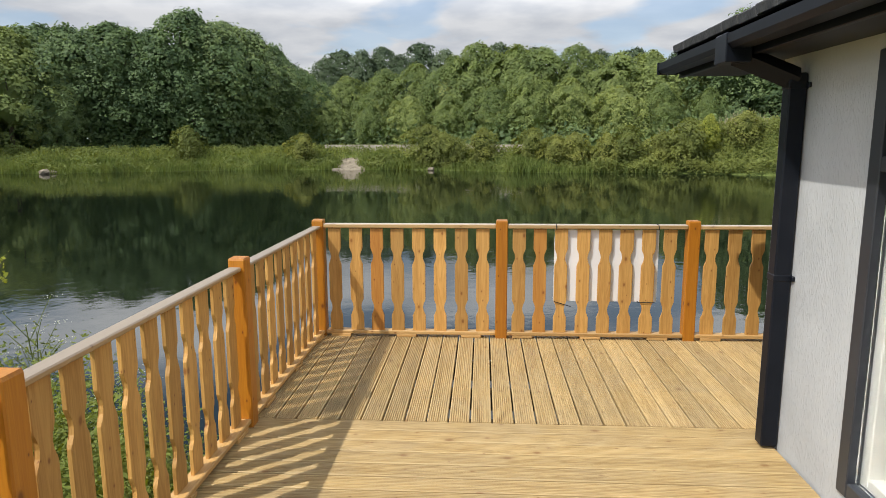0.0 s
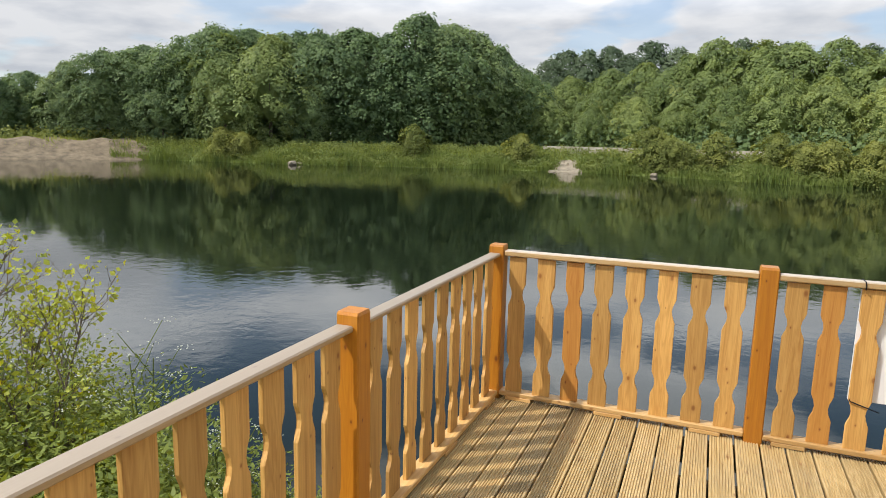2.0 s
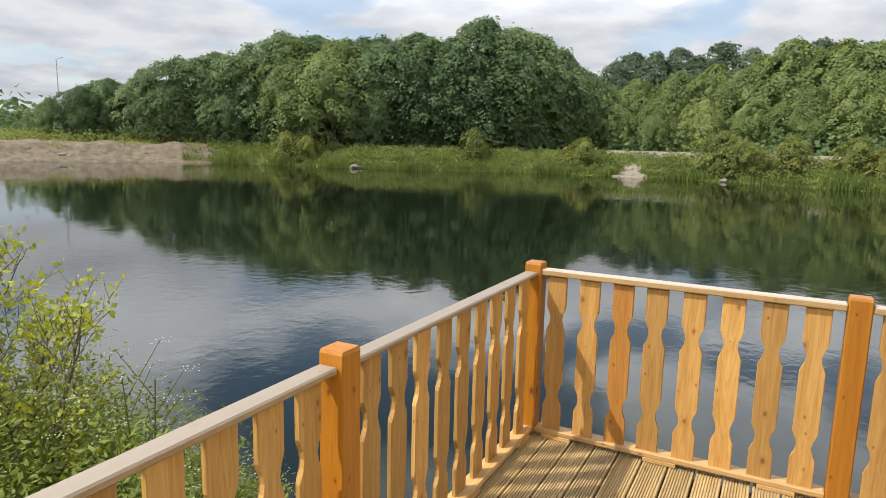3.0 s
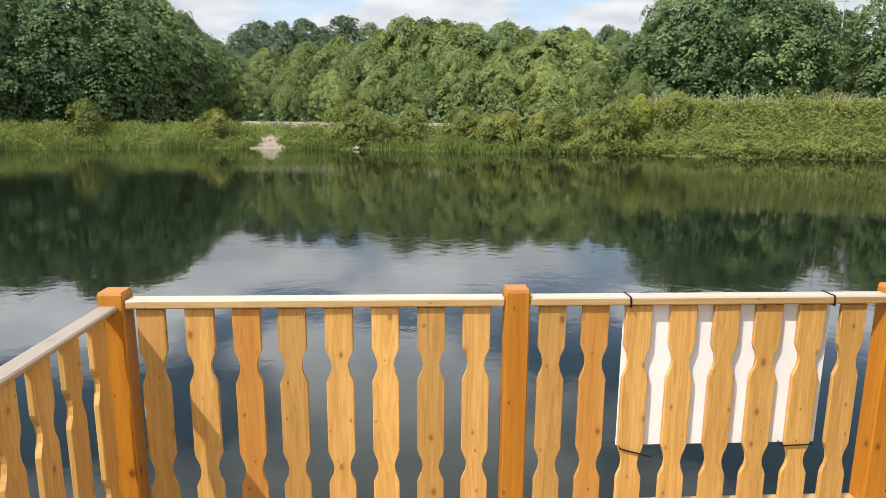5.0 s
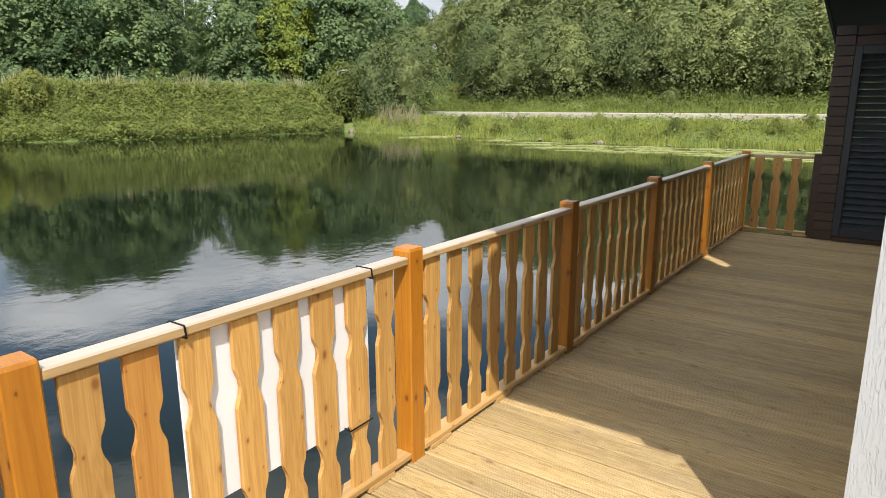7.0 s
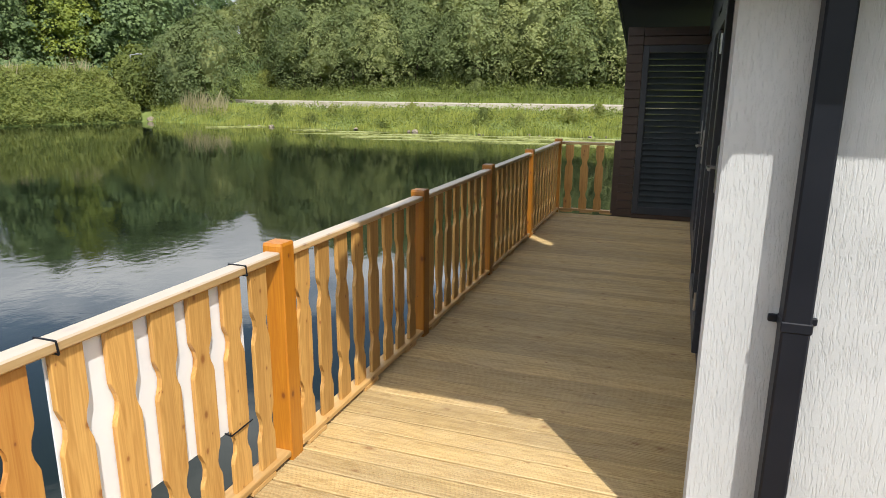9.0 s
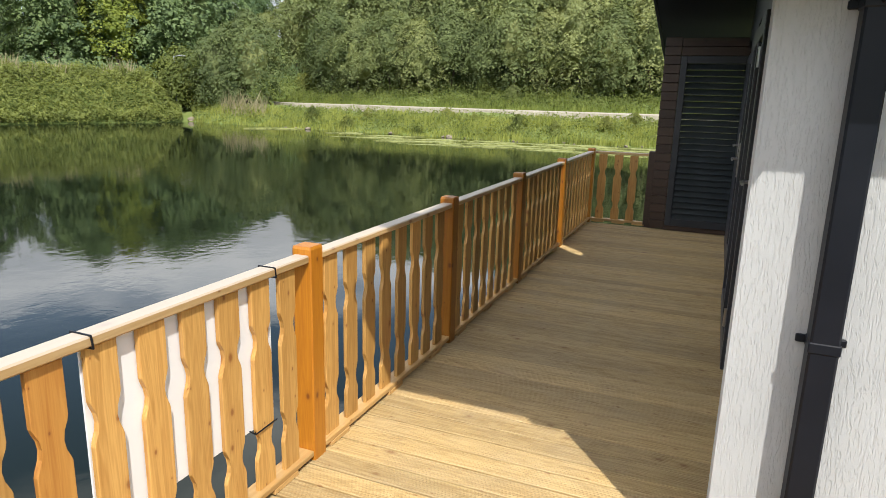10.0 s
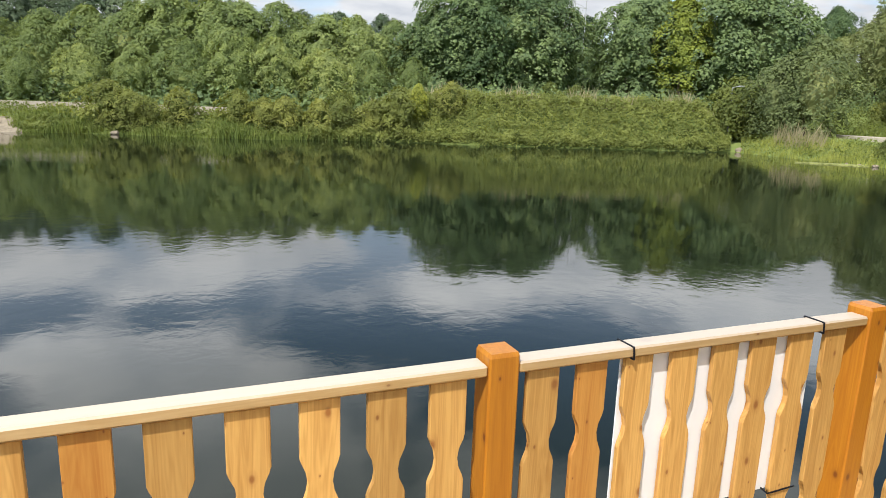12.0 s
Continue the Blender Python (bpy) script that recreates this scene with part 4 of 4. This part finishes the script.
# bushes on the shore
row_of(BUSH, [(-41.5, 80, 1.0), (-40, 79, 0.7), (-25.4, 75, 1.5), (-16, 73, 1.0), (-4.8, 69, 1.8), (-2.2, 67, 0.5), (6.6, 63.5, 0.8), (8.4, 64, 0.9), (11.2, 64, 0.6), (12.9, 64.5, 1.5), (15.8, 64, 1.0), (17.8, 63.6, 1.9), (22.2, 64.5, 2.6), (-3.4, 67.5, 1.1), (0.2, 66.5, 1.2), (4.6, 65, 1.3), (26.5, 69, 1.9),
              (30.6, 79, 2.7), (32.8, 79, 2.5), (28, 78, 2.2), (44.5, 74, 2.6), (45.6, 77, 3.4)], 3.25, "bushes on the shore")

plant(LIME[0], 19.5, 64.0, 0.28, group="bushes on the shore", tall=1.05)
for k in range(14):
    az = 55 + k * 2.7 + random.uniform(-1.2, 1.2)
    plant(BUSH[k % 3], az, float(shore(np.array(az))) + random.uniform(0.8, 5.5), random.uniform(0.22, 0.42), group="weedy clumps below the track", tall=random.uniform(0.9, 1.3))
for k in range(12):
    az = 50 + k * 3.7 + random.uniform(-1.8, 1.8)
    plant(BUSH[k % 3] if k % 2 else WIL[k % 3], az, float(shore(np.array(az))) + random.uniform(22, 31), random.uniform(0.35, 0.8) if k % 2 else random.uniform(0.2, 0.4), group="scrub on the slope")


def scatter(name, az0, az1, d0, d1, count, size, mat, label, seed, shape="leaf", tall=1.0, kind="stuff", category="plants", keep=None):
    """Leaves or blades over a strip of bank between two bearings and two distances from the shore."""
    rng = np.random.default_rng(seed)
    az = rng.uniform(az0, az1, count)
    d = rng.uniform(d0, d1, count)
    bare = (az > -13.1 + 0.3 * d + 0.3 * np.sin(d * 5)) & (az < -10.8 - 0.2 * d + 0.3 * np.sin(d * 4)) & (d < 2.7)
    az = np.where(bare, az + 2.6, az)
    r = shore(az) + d
    x, y = polar(az, r)
    z = height(x, y)
    if shape == "leaf":
        clump = 0.5 + 0.28 * np.sin(x * 1.7 + np.sin(y * 1.3) * 2) * np.sin(y * 1.9) + 0.22 * np.sin(x * 4.1 + 2 * np.sin(y * 2.7)) * np.sin(y * 4.7 + np.sin(x * 3.1))
        c = np.stack([x, y, z + np.sqrt(rng.random(count)) * tall * (0.25 + 1.25 * clump)], -1)
        inward = np.stack([EYE[0] - x, EYE[1] - y, np.zeros(count)], -1)
        inward /= np.linalg.norm(inward, axis=1, keepdims=True)
        nrm = inward * 0.5 + np.array([0, 0, 0.8]) + rng.normal(size=(count, 3)) * 0.65
        v, f = leaf_quads(c, nrm, size * (0.6 + 0.8 * rng.random(count)), rng)
    else:
        patch = 0.55 + 0.6 * np.clip(np.sin(x * 0.9 + 2 * np.sin(y * 0.31)) * np.sin(y * 0.7) + rng.random(count) * 0.6, -0.4, 1)
        h = tall * (0.5 + 0.6 * rng.random(count)) * patch
        ang = rng.uniform(0, math.pi, count)
        wx, wy = np.cos(ang) * size / 2, np.sin(ang) * size / 2
        lean = rng.normal(size=(count, 2)) * 0.16 * h[:, None]
        base = np.stack([x, y, z - 0.05], -1)
        v = np.stack([base + np.stack([-wx, -wy, 0 * x], -1), base + np.stack([wx, wy, 0 * x], -1),
                      base + np.stack([lean[:, 0] * 0.5 + wx * 0.7, lean[:, 1] * 0.5 + wy * 0.7, h * 0.6], -1), base + np.stack([lean[:, 0], lean[:, 1], h], -1)], 1).reshape(-1, 3)
        f = np.arange(4 * count).reshape(count, 4)
    return tagged(new(name, quad_mesh(name, v, f, mat)), label, category, kind=kind)


scatter("bramble_bank", 10, 45.2, -0.6, 7.0, 80000, 0.21, LEAF["bramble"], "dense bramble thicket covering the far bank", 5, tall=1.1)
scatter("reeds", -50, 16, -0.5, 3.0, 24000, 0.06, LEAF["reed"], "green reeds along the far shore", 6, "blade", 1.15)
scatter("bank_grass", -60, 14, 2.5, 22, 36000, 0.14, LEAF["reed"], "rough grass on the far bank", 7, "blade", 0.9)
scatter("reeds", 46, 110, -0.4, 8.0, 32000, 0.07, LEAF["reed"], "green reeds and tall weeds below the track", 8, "blade", 0.85)
scatter("shore_weeds", 46, 110, 0.2, 8.5, 20000, 0.18, LEAF["bramble"], "leafy weeds below the track", 18, tall=0.7)
scatter("slope_grass", 46, 110, 16.5, 24, 16000, 0.13, LEAF["reed"], "rough grass on the slope above the track", 9, "blade", 0.8)
scatter("slope_scrub", 46, 110, 18.5, 29, 32000, 0.20, LEAF["bush"], "low scrub on the slope above the track", 10, tall=1.3)
scatter("shore_weeds", -48, 15, -0.2, 7.0, 34000, 0.22, LEAF["bramble"], "low leafy weeds on the far shore", 19, tall=0.9)
scatter("dry_reeds", 12, 44, 4.0, 6.5, 1800, 0.05, LEAF["straw"], "dry pale reed tops behind the brambles", 12, "blade", 2.0)
scatter("dry_reeds", 48.2, 51.6, 2.5, 6, 320, 0.05, LEAF["straw"], "dry pale reeds beside the inlet", 13, "blade", 2.0)
scatter("shore_weeds", -76, -44, 8.0, 26, 16000, 0.36, LEAF["bramble"], "tall weeds and scrub behind the beach", 29, tall=1.7)
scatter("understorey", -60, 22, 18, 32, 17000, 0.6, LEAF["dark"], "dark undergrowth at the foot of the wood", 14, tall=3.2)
# added leaf sheet behind the trees, blocks bright sky beneath the crowns
scatter("understorey", -62, 50, 36, 52, 9000, 1.2, LEAF["dark"], "leaf mass added deep in the wood, closing gaps to the sky", 24, tall=6.0)
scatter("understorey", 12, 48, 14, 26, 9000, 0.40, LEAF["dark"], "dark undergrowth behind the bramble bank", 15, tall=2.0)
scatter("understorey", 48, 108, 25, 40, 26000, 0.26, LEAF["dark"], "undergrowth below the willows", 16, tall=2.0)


def strip(name, points, wide, mat, label, category, lift=0.06):
    """A path laid on the ground along bearings and distances."""
    verts, faces = [], []
    for az, r in points:
        for s in (-0.5, 0.5):
            x, y = polar(az, r + s * wide)
            verts.append((float(x), float(y), float(height(np.array(polar(az, r)[0]), np.array(polar(az, r)[1]))) + lift))
    for s in range(len(points) - 1):
        a = 2 * s
        faces.append((a, a + 2, a + 3, a + 1))
    n = len(verts)
    verts += [(x, y, z - 0.8) for x, y, z in verts]
    for s in range(len(points) - 1):
        a = 2 * s
        faces += [(a, n + a, n + a + 2, a + 2), (a + 1, a + 3, n + a + 3, n + a + 1)]
    return tagged(new(name, mesh_of(name, verts, faces, mat)), label, category, kind="structure")


strip("track", [(az, float(shore(np.array(az))) + 13.5 + max(0, 54 - az) * 1.5) for az in np.linspace(51, 112, 60)], 5.4, gravel, "pale gravel track along the far bank", "path", 0.4)
strip("track_far", [(az, float(shore(np.array(az))) + 7.0) for az in np.linspace(-14, 4, 30)], 3.0, gravel, "pale gravel track behind the far shore", "path", 0.95)


def shore_sheet(name, az0, az1, d0, d1, bumps, mat, label, category, taper=0.0, fade=0.0):
    """Bare ground at the water's edge, a little above the soil, with its rims buried."""
    A, Dd = np.meshgrid(np.linspace(az0, az1, 60), np.linspace(d0, d1, 16), indexing="ij")
    A = (az0 + az1) / 2 + (A - (az0 + az1) / 2) * (1 - taper * smooth((Dd - d0) / (d1 - d0)))
    A = A + 0.12 * np.sin(Dd * 3.1) + 0.08 * np.sin(Dd * 7.3 + A)
    X, Y = polar(A, shore(A) + Dd)
    ground = height(X, Y)
    Z = ground + (0.25 if taper == 0 else 0.10) + bumps * smooth((Dd - d0) / 4) * (0.5 + 0.5 * np.sin(A * 1.9) * np.sin(A * 0.7 + Dd * 0.5))
    Z -= 1.3 * smooth((A - az1 + fade) / max(fade, 0.01)) if fade else 0
    Z[0, :], Z[-1, :], Z[:, -1] = ground[0, :] - 0.4, ground[-1, :] - 0.4, ground[:, -1] - 0.4
    if taper:
        Z[:, 0] = ground[:, 0] - 0.5
        Z[:, 1] = ground[:, 1] - 0.1
    n, k = A.shape
    faces = [(a * k + c, (a + 1) * k + c, (a + 1) * k + c + 1, a * k + c + 1) for a in range(n - 1) for c in range(k - 1)]
    ob = new(name, mesh_of(name, np.stack([X, Y, Z], -1).reshape(-1, 3).tolist(), faces, mat, True))
    return tagged(ob, label, category, kind="structure")


shore_sheet("beach", -78, -44.8, -1.0, 9.0, 0.5, rubble, "brown rubble beach at the far shore", "beach", 0.0, 4.0)
shore_sheet("beach_path", -13.4, -10.4, -0.8, 3.2, 0.12, stone, "pale stony path down to the far waterline", "path", 0.5)



def rock(name, az, d, size, mat, label):
    bm = bmesh.new()
    bmesh.ops.create_icosphere(bm, subdivisions=2, radius=0.5)
    off = random.uniform(0, 90)
    for v in bm.verts:
        v.co *= 0.8 + 0.5 * noise.noise(v.co * 2.2 + Vector((off, 0, 0)))
        v.co.z *= 0.6
    r = float(shore(np.array(az))) + d
    x, y = polar(az, r)
    ob = new(name, mesh_bm(name, bm, mat))
    ob.matrix_basis = pose(float(x), float(y), max(WATER, float(height(x, y))) + size * 0.1, 0, 0, random.uniform(0, 360)) @ Matrix.Diagonal((size, size, size, 1))
    return tagged(ob, label, "rock", group="rocks on the shore")


for az, d, size in ((-12.5, 0.1, 0.6), (-11.5, 0.6, 0.7), (-10.9, 0.0, 0.5), (-11.8, 2.0, 0.5), (-12.9, -0.2, 0.5), (-13.0, 6.6, 1.1), (-35.9, -0.2, 1.3), (-35.3, 0.2, 0.9), (45.9, 0.4, 1.0), (62, -0.2, 0.5), (67, -0.3, 0.6), (55, -0.2, 0.5), (-4.5, -0.3, 1.0)):
    rock("rock", az, d, size, stone, "pale weathered rock at the waterline")
for k in range(26):
    d = random.uniform(-0.4, 3.2)
    rock("rock", -11.9 + random.uniform(-1, 1) * (1.3 - 0.25 * d), d, random.uniform(0.15, 0.45), rubble if k % 2 else stone, "small loose stone on the stony path")
for k in range(26):
    rock("rock", random.uniform(53, 92), random.uniform(-0.5, 0.1), random.uniform(0.12, 0.36), stone, "small pale stone at the foot of the bank")
for k in range(70):
    rock("rubble_stone", random.uniform(-70, -48.5), random.uniform(1, 9), random.uniform(0.5, 1.5), rubble if k % 3 else stone, "lump of brown rubble on the beach")


def weed_mat(az, r, long_, wide, seed):
    rng = random.Random(seed)
    x, y = polar(az, r)
    n = 44
    top, low = [], []
    for k in range(n):
        a = 2 * math.pi * k / n
        j = 0.7 + 0.42 * noise.noise(Vector((math.cos(a) * 2.6, math.sin(a) * 2.6, seed))) + 0.16 * noise.noise(Vector((math.cos(a) * 9, math.sin(a) * 9, seed))) + rng.uniform(-0.06, 0.06)
        top.append((long_ / 2 * j * math.cos(a), wide / 2 * j * math.sin(a), 0.010 + 0.0011 * seed))
        low.append((long_ / 2 * j * math.cos(a), wide / 2 * j * math.sin(a), -0.05))
    faces = [tuple(range(n)), tuple(range(n, 2 * n))[::-1]] + [(k, n + k, n + (k + 1) % n, (k + 1) % n) for k in range(n)]
    ob = new("weed_mat", mesh_of("weed_mat", top + low, faces, algae))
    ob.matrix_basis = pose(float(x), float(y), WATER, 0, 0, -az + rng.uniform(-8, 8))
    return tagged(ob, "light green mat of floating pond weed", "pond weed", group="floating weed")


for k in range(64):
    az = random.uniform(52, 92)
    weed_mat(az, float(shore(np.array(az))) - random.uniform(1.5, 9.0) * (0.4 + 0.6 * smooth((az - 52) / 16)), random.uniform(1.2, 7.0), random.uniform(0.4, 1.7), k)


def street_lamp(az, r, high, label):
    x, y = polar(az, r)
    root = empty("street_lamp", (float(x), float(y), float(height(x, y))), label=label, category="street lamp")
    bm = bmesh.new()
    tube(bm, (0, 0, -0.5), (0, 0, high), 0.11, 0.06, 8)
    part("pole", bm, galvanised, root)
    bm = bmesh.new()
    tube(bm, (0, 0, high), (0.9, 0, high + 0.15), 0.05, 0.04, 6)
    part("arm", bm, galvanised, root)
    part("lantern", block((0.8, -0.12, high + 0.08), (1.5, 0.12, high + 0.22), 0.03), galvanised, root)


street_lamp(-58.3, 115, 12.2, "tall grey street lamp beyond the lake")
street_lamp(44.9, 74, 5.2, "slim grey lamp post by the inlet")
street_lamp(33.3, 112, 17.5, "grey street lamp rising above the trees")

pylon_at = polar(32.4, 230)
pylon = empty("pylon", (float(pylon_at[0]), float(pylon_at[1]), 0.0), label="grey lattice power pylon far behind the trees", category="pylon")
bm = bmesh.new()
for lvl in range(12):
    z0, z1 = lvl * 3.6, (lvl + 1) * 3.6
    w0, w1 = 3.2 * (1 - lvl / 12.5), 3.2 * (1 - (lvl + 1) / 12.5)
    cor0 = [(sx * w0, sy * w0, z0) for sx, sy in ((-1, -1), (1, -1), (1, 1), (-1, 1))]
    cor1 = [(sx * w1, sy * w1, z1) for sx, sy in ((-1, -1), (1, -1), (1, 1), (-1, 1))]
    for k in range(4):
        tube(bm, cor0[k], cor1[k], 0.12, 0.12, 4)
        tube(bm, cor0[k], cor1[(k + 1) % 4], 0.07, 0.07, 4)
        tube(bm, cor0[(k + 1) % 4], cor1[k], 0.07, 0.07, 4)
part("tower", bm, galvanised, pylon)
bm = bmesh.new()
for z, w in ((30, 7), (36, 5.5), (41, 4)):
    tube(bm, (-w, 0, z), (w, 0, z), 0.12, 0.12, 4)
    tube(bm, (-w, 0, z), (0, 0, z + 1.6), 0.07, 0.07, 4)
    tube(bm, (w, 0, z), (0, 0, z + 1.6), 0.07, 0.07, 4)
part("cross_arms", bm, galvanised, pylon)


# ---- near bank ----
def near_height(x, y):
    return height(np.asarray(x, float), np.asarray(y, float))


def herbs(name, count, seed, area, tall, size, mat, label):
    """Leafy stems: each stem carries pairs of leaves up its length."""
    rng = np.random.default_rng(seed)
    x = rng.uniform(area[0], area[1], count)
    y = rng.uniform(area[2], area[3], count)
    z = near_height(x, y)
    ok = z > WATER - 0.05
    x, y, z = x[ok], y[ok], z[ok]
    count = len(x)
    h = tall * (0.45 + 0.55 * rng.random(count))
    cs, ns, ss = [], [], []
    for k in range(9):
        f = (k + 0.5) / 9
        off = rng.normal(size=(count, 2)) * 0.06 * (1.3 - f)
        cs.append(np.stack([x + off[:, 0] + 0.05 * f, y + off[:, 1], z + h * f], -1))
        ns.append(rng.normal(size=(count, 3)) * 0.5 + np.array([0, 0, 0.9]))
        ss.append(size * (0.55 + 0.7 * rng.random(count)) * (1.15 - 0.5 * f))
    v, f = leaf_quads(np.concatenate(cs), np.concatenate(ns), np.concatenate(ss), rng, 0.42)
    return tagged(new(name, quad_mesh(name, v, f, mat)), label, "plants", kind="stuff")


herbs("nettles", 9500, 21, (-5.5, -0.10, -6.0, 0.5), 0.70, 0.066, LEAF["herb"], "dense bright green weeds on the near bank")
herbs("tall_weeds", 4600, 23, (-3.0, -0.3, -2.8, -0.5), 1.12, 0.055, LEAF["herb"], "tall leafy weeds beside the deck")
herbs("long_grass", 3200, 22, (-6.0, -0.10, -6.0, 0.5), 0.5, 0.11, LEAF["bush"], "rough green undergrowth on the near bank")


def cow_parsley(x, y, high, seed):
    rng = random.Random(seed)
    z = float(near_height(x, y))
    root = empty("cow_parsley", (x, y, z), label="cow parsley with small white flower heads on the bank", category="wildflower")
    root["group"] = "cow parsley"
    bm = bmesh.new()
    heads = []
    tip = Vector((rng.uniform(-0.08, 0.08), rng.uniform(-0.08, 0.08), high))
    tube(bm, (0, 0, -0.05), tip, 0.006, 0.003, 5)
    for k in range(6):
        s = tip * (0.45 + 0.09 * k)
        a = rng.uniform(0, 6.28)
        e = s + Vector((math.cos(a) * 0.16, math.sin(a) * 0.16, 0.16 + rng.uniform(0, 0.1)))
        tube(bm, s, e, 0.003, 0.0018, 4)
        heads.append(e)
    heads.append(tip)
    part("stem", bm, LEAF["herb"], root)
    r = np.random.default_rng(seed)
    cs = np.concatenate([np.array(h) + r.normal(size=(16, 3)) * np.array([0.030, 0.030, 0.008]) for h in heads])
    v, f = leaf_quads(cs, np.tile([0.0, 0, 1], (len(cs), 1)) + r.normal(size=(len(cs), 3)) * 0.3, np.full(len(cs), 0.010), r, 1.0)
    put("flower_heads", quad_mesh("flower_heads", v, f, LEAF["umbel"]), root)["kind"] = "stuff"
    cs = np.array([np.array(tip) * rng.uniform(0.1, 0.6) + r.normal(size=3) * 0.07 for _ in range(40)])
    v, f = leaf_quads(cs, r.normal(size=(len(cs), 3)) * 0.5 + np.array([0, 0, 1.0]), np.full(len(cs), 0.08), r, 0.45)
    put("leaves", quad_mesh("leaves", v, f, LEAF["herb"]), root)["kind"] = "stuff"


for k, (x, y, h) in enumerate(((-1.35, -1.25, 1.05), (-1.15, -1.45, 0.95), (-1.6, -1.05, 1.0), (-0.9, -1.3, 0.85), (-1.0, -1.0, 0.9), (-1.75, -1.5, 0.95), (-0.75, -1.6, 0.8), (-2.3, -1.0, 0.8), (-0.6, -1.2, 0.75), (-1.9, -2.4, 0.9))):
    cow_parsley(x, y, h, 200 + k)


def sapling(x, y, high, seed):
    rng = random.Random(seed)
    z = float(near_height(x, y))
    root = empty("sapling", (x, y, z), label="young shrub with sparse yellow-green leaves on the bank", category="shrub")
    bm = bmesh.new()
    twigs = []

    def grow(a, d, length, r, level):
        mid = a + d * length * 0.5 + Vector((rng.uniform(-1, 1), rng.uniform(-1, 1), 0)) * length * 0.05
        b = a + d * length + Vector((0, 0, length * 0.05))
        tube(bm, a, mid, r, r * 0.8, 6)
        tube(bm, mid, b, r * 0.8, r * 0.45, 6)
        twigs.append((a, b, level))
        if level < 3:
            for _ in range((8, 5, 3)[level]):
                s = a.lerp(b, rng.uniform(0.25, 1.0))
                nd = (d * 0.8 + Vector((rng.uniform(-1, 1), rng.uniform(-1, 1), rng.uniform(-0.1, 0.5))) * 0.8).normalized()
                grow(s, nd, length * rng.uniform(0.38, 0.56), r * 0.5, level + 1)

    for k in range(4):
        a = k * 1.7 + seed
        grow(Vector((math.cos(a) * 0.05, math.sin(a) * 0.05, -0.05)), Vector((math.cos(a) * 0.34, math.sin(a) * 0.34, 1)).normalized(), high * rng.uniform(0.58, 0.74), 0.010, 0)
    part("stem", bm, bark, root)
    r = np.random.default_rng(seed)
    cs = []
    for a, b, level in twigs:
        if level >= 1:
            for _ in range((0, 3, 3, 4)[level]):
                cs.append(np.array(a.lerp(b, rng.uniform(0.2, 1.05))) + r.normal(size=3) * 0.016)
    cs = np.array(cs)
    v, f = leaf_quads(cs, r.normal(size=cs.shape) + np.array([0, 0, 0.6]), 0.031 * (0.6 + 0.8 * r.random(len(cs))), r, 0.72)
    put("leaves", quad_mesh("leaves", v, f, LEAF["sapling"]), root)["kind"] = "stuff"


sapling(-2.20, -1.40, 1.62, 5)
sapling(-2.95, -1.45, 1.75, 9)

# ---- deck boards, last ----
front_board = ribbed_board(1.622)
long_board = ribbed_board(1.672)
for k in range(int(8.80 / BOARD)):
    x = BOARD * (k + 0.5) + random.uniform(-0.001, 0.001)
    beside = x > WX + 0.06
    put("deck_board", long_board if beside else front_board, deck, (x, -1.595 if beside else -1.545, random.uniform(-0.0012, 0.0012)))
side_board = ribbed_board(2.68)
for k in range(46):
    put("deck_board", side_board, deck, (-0.02 + 2.68, -1.549 - BOARD * (k + 0.5), random.uniform(-0.0012, 0.0012)), 90)
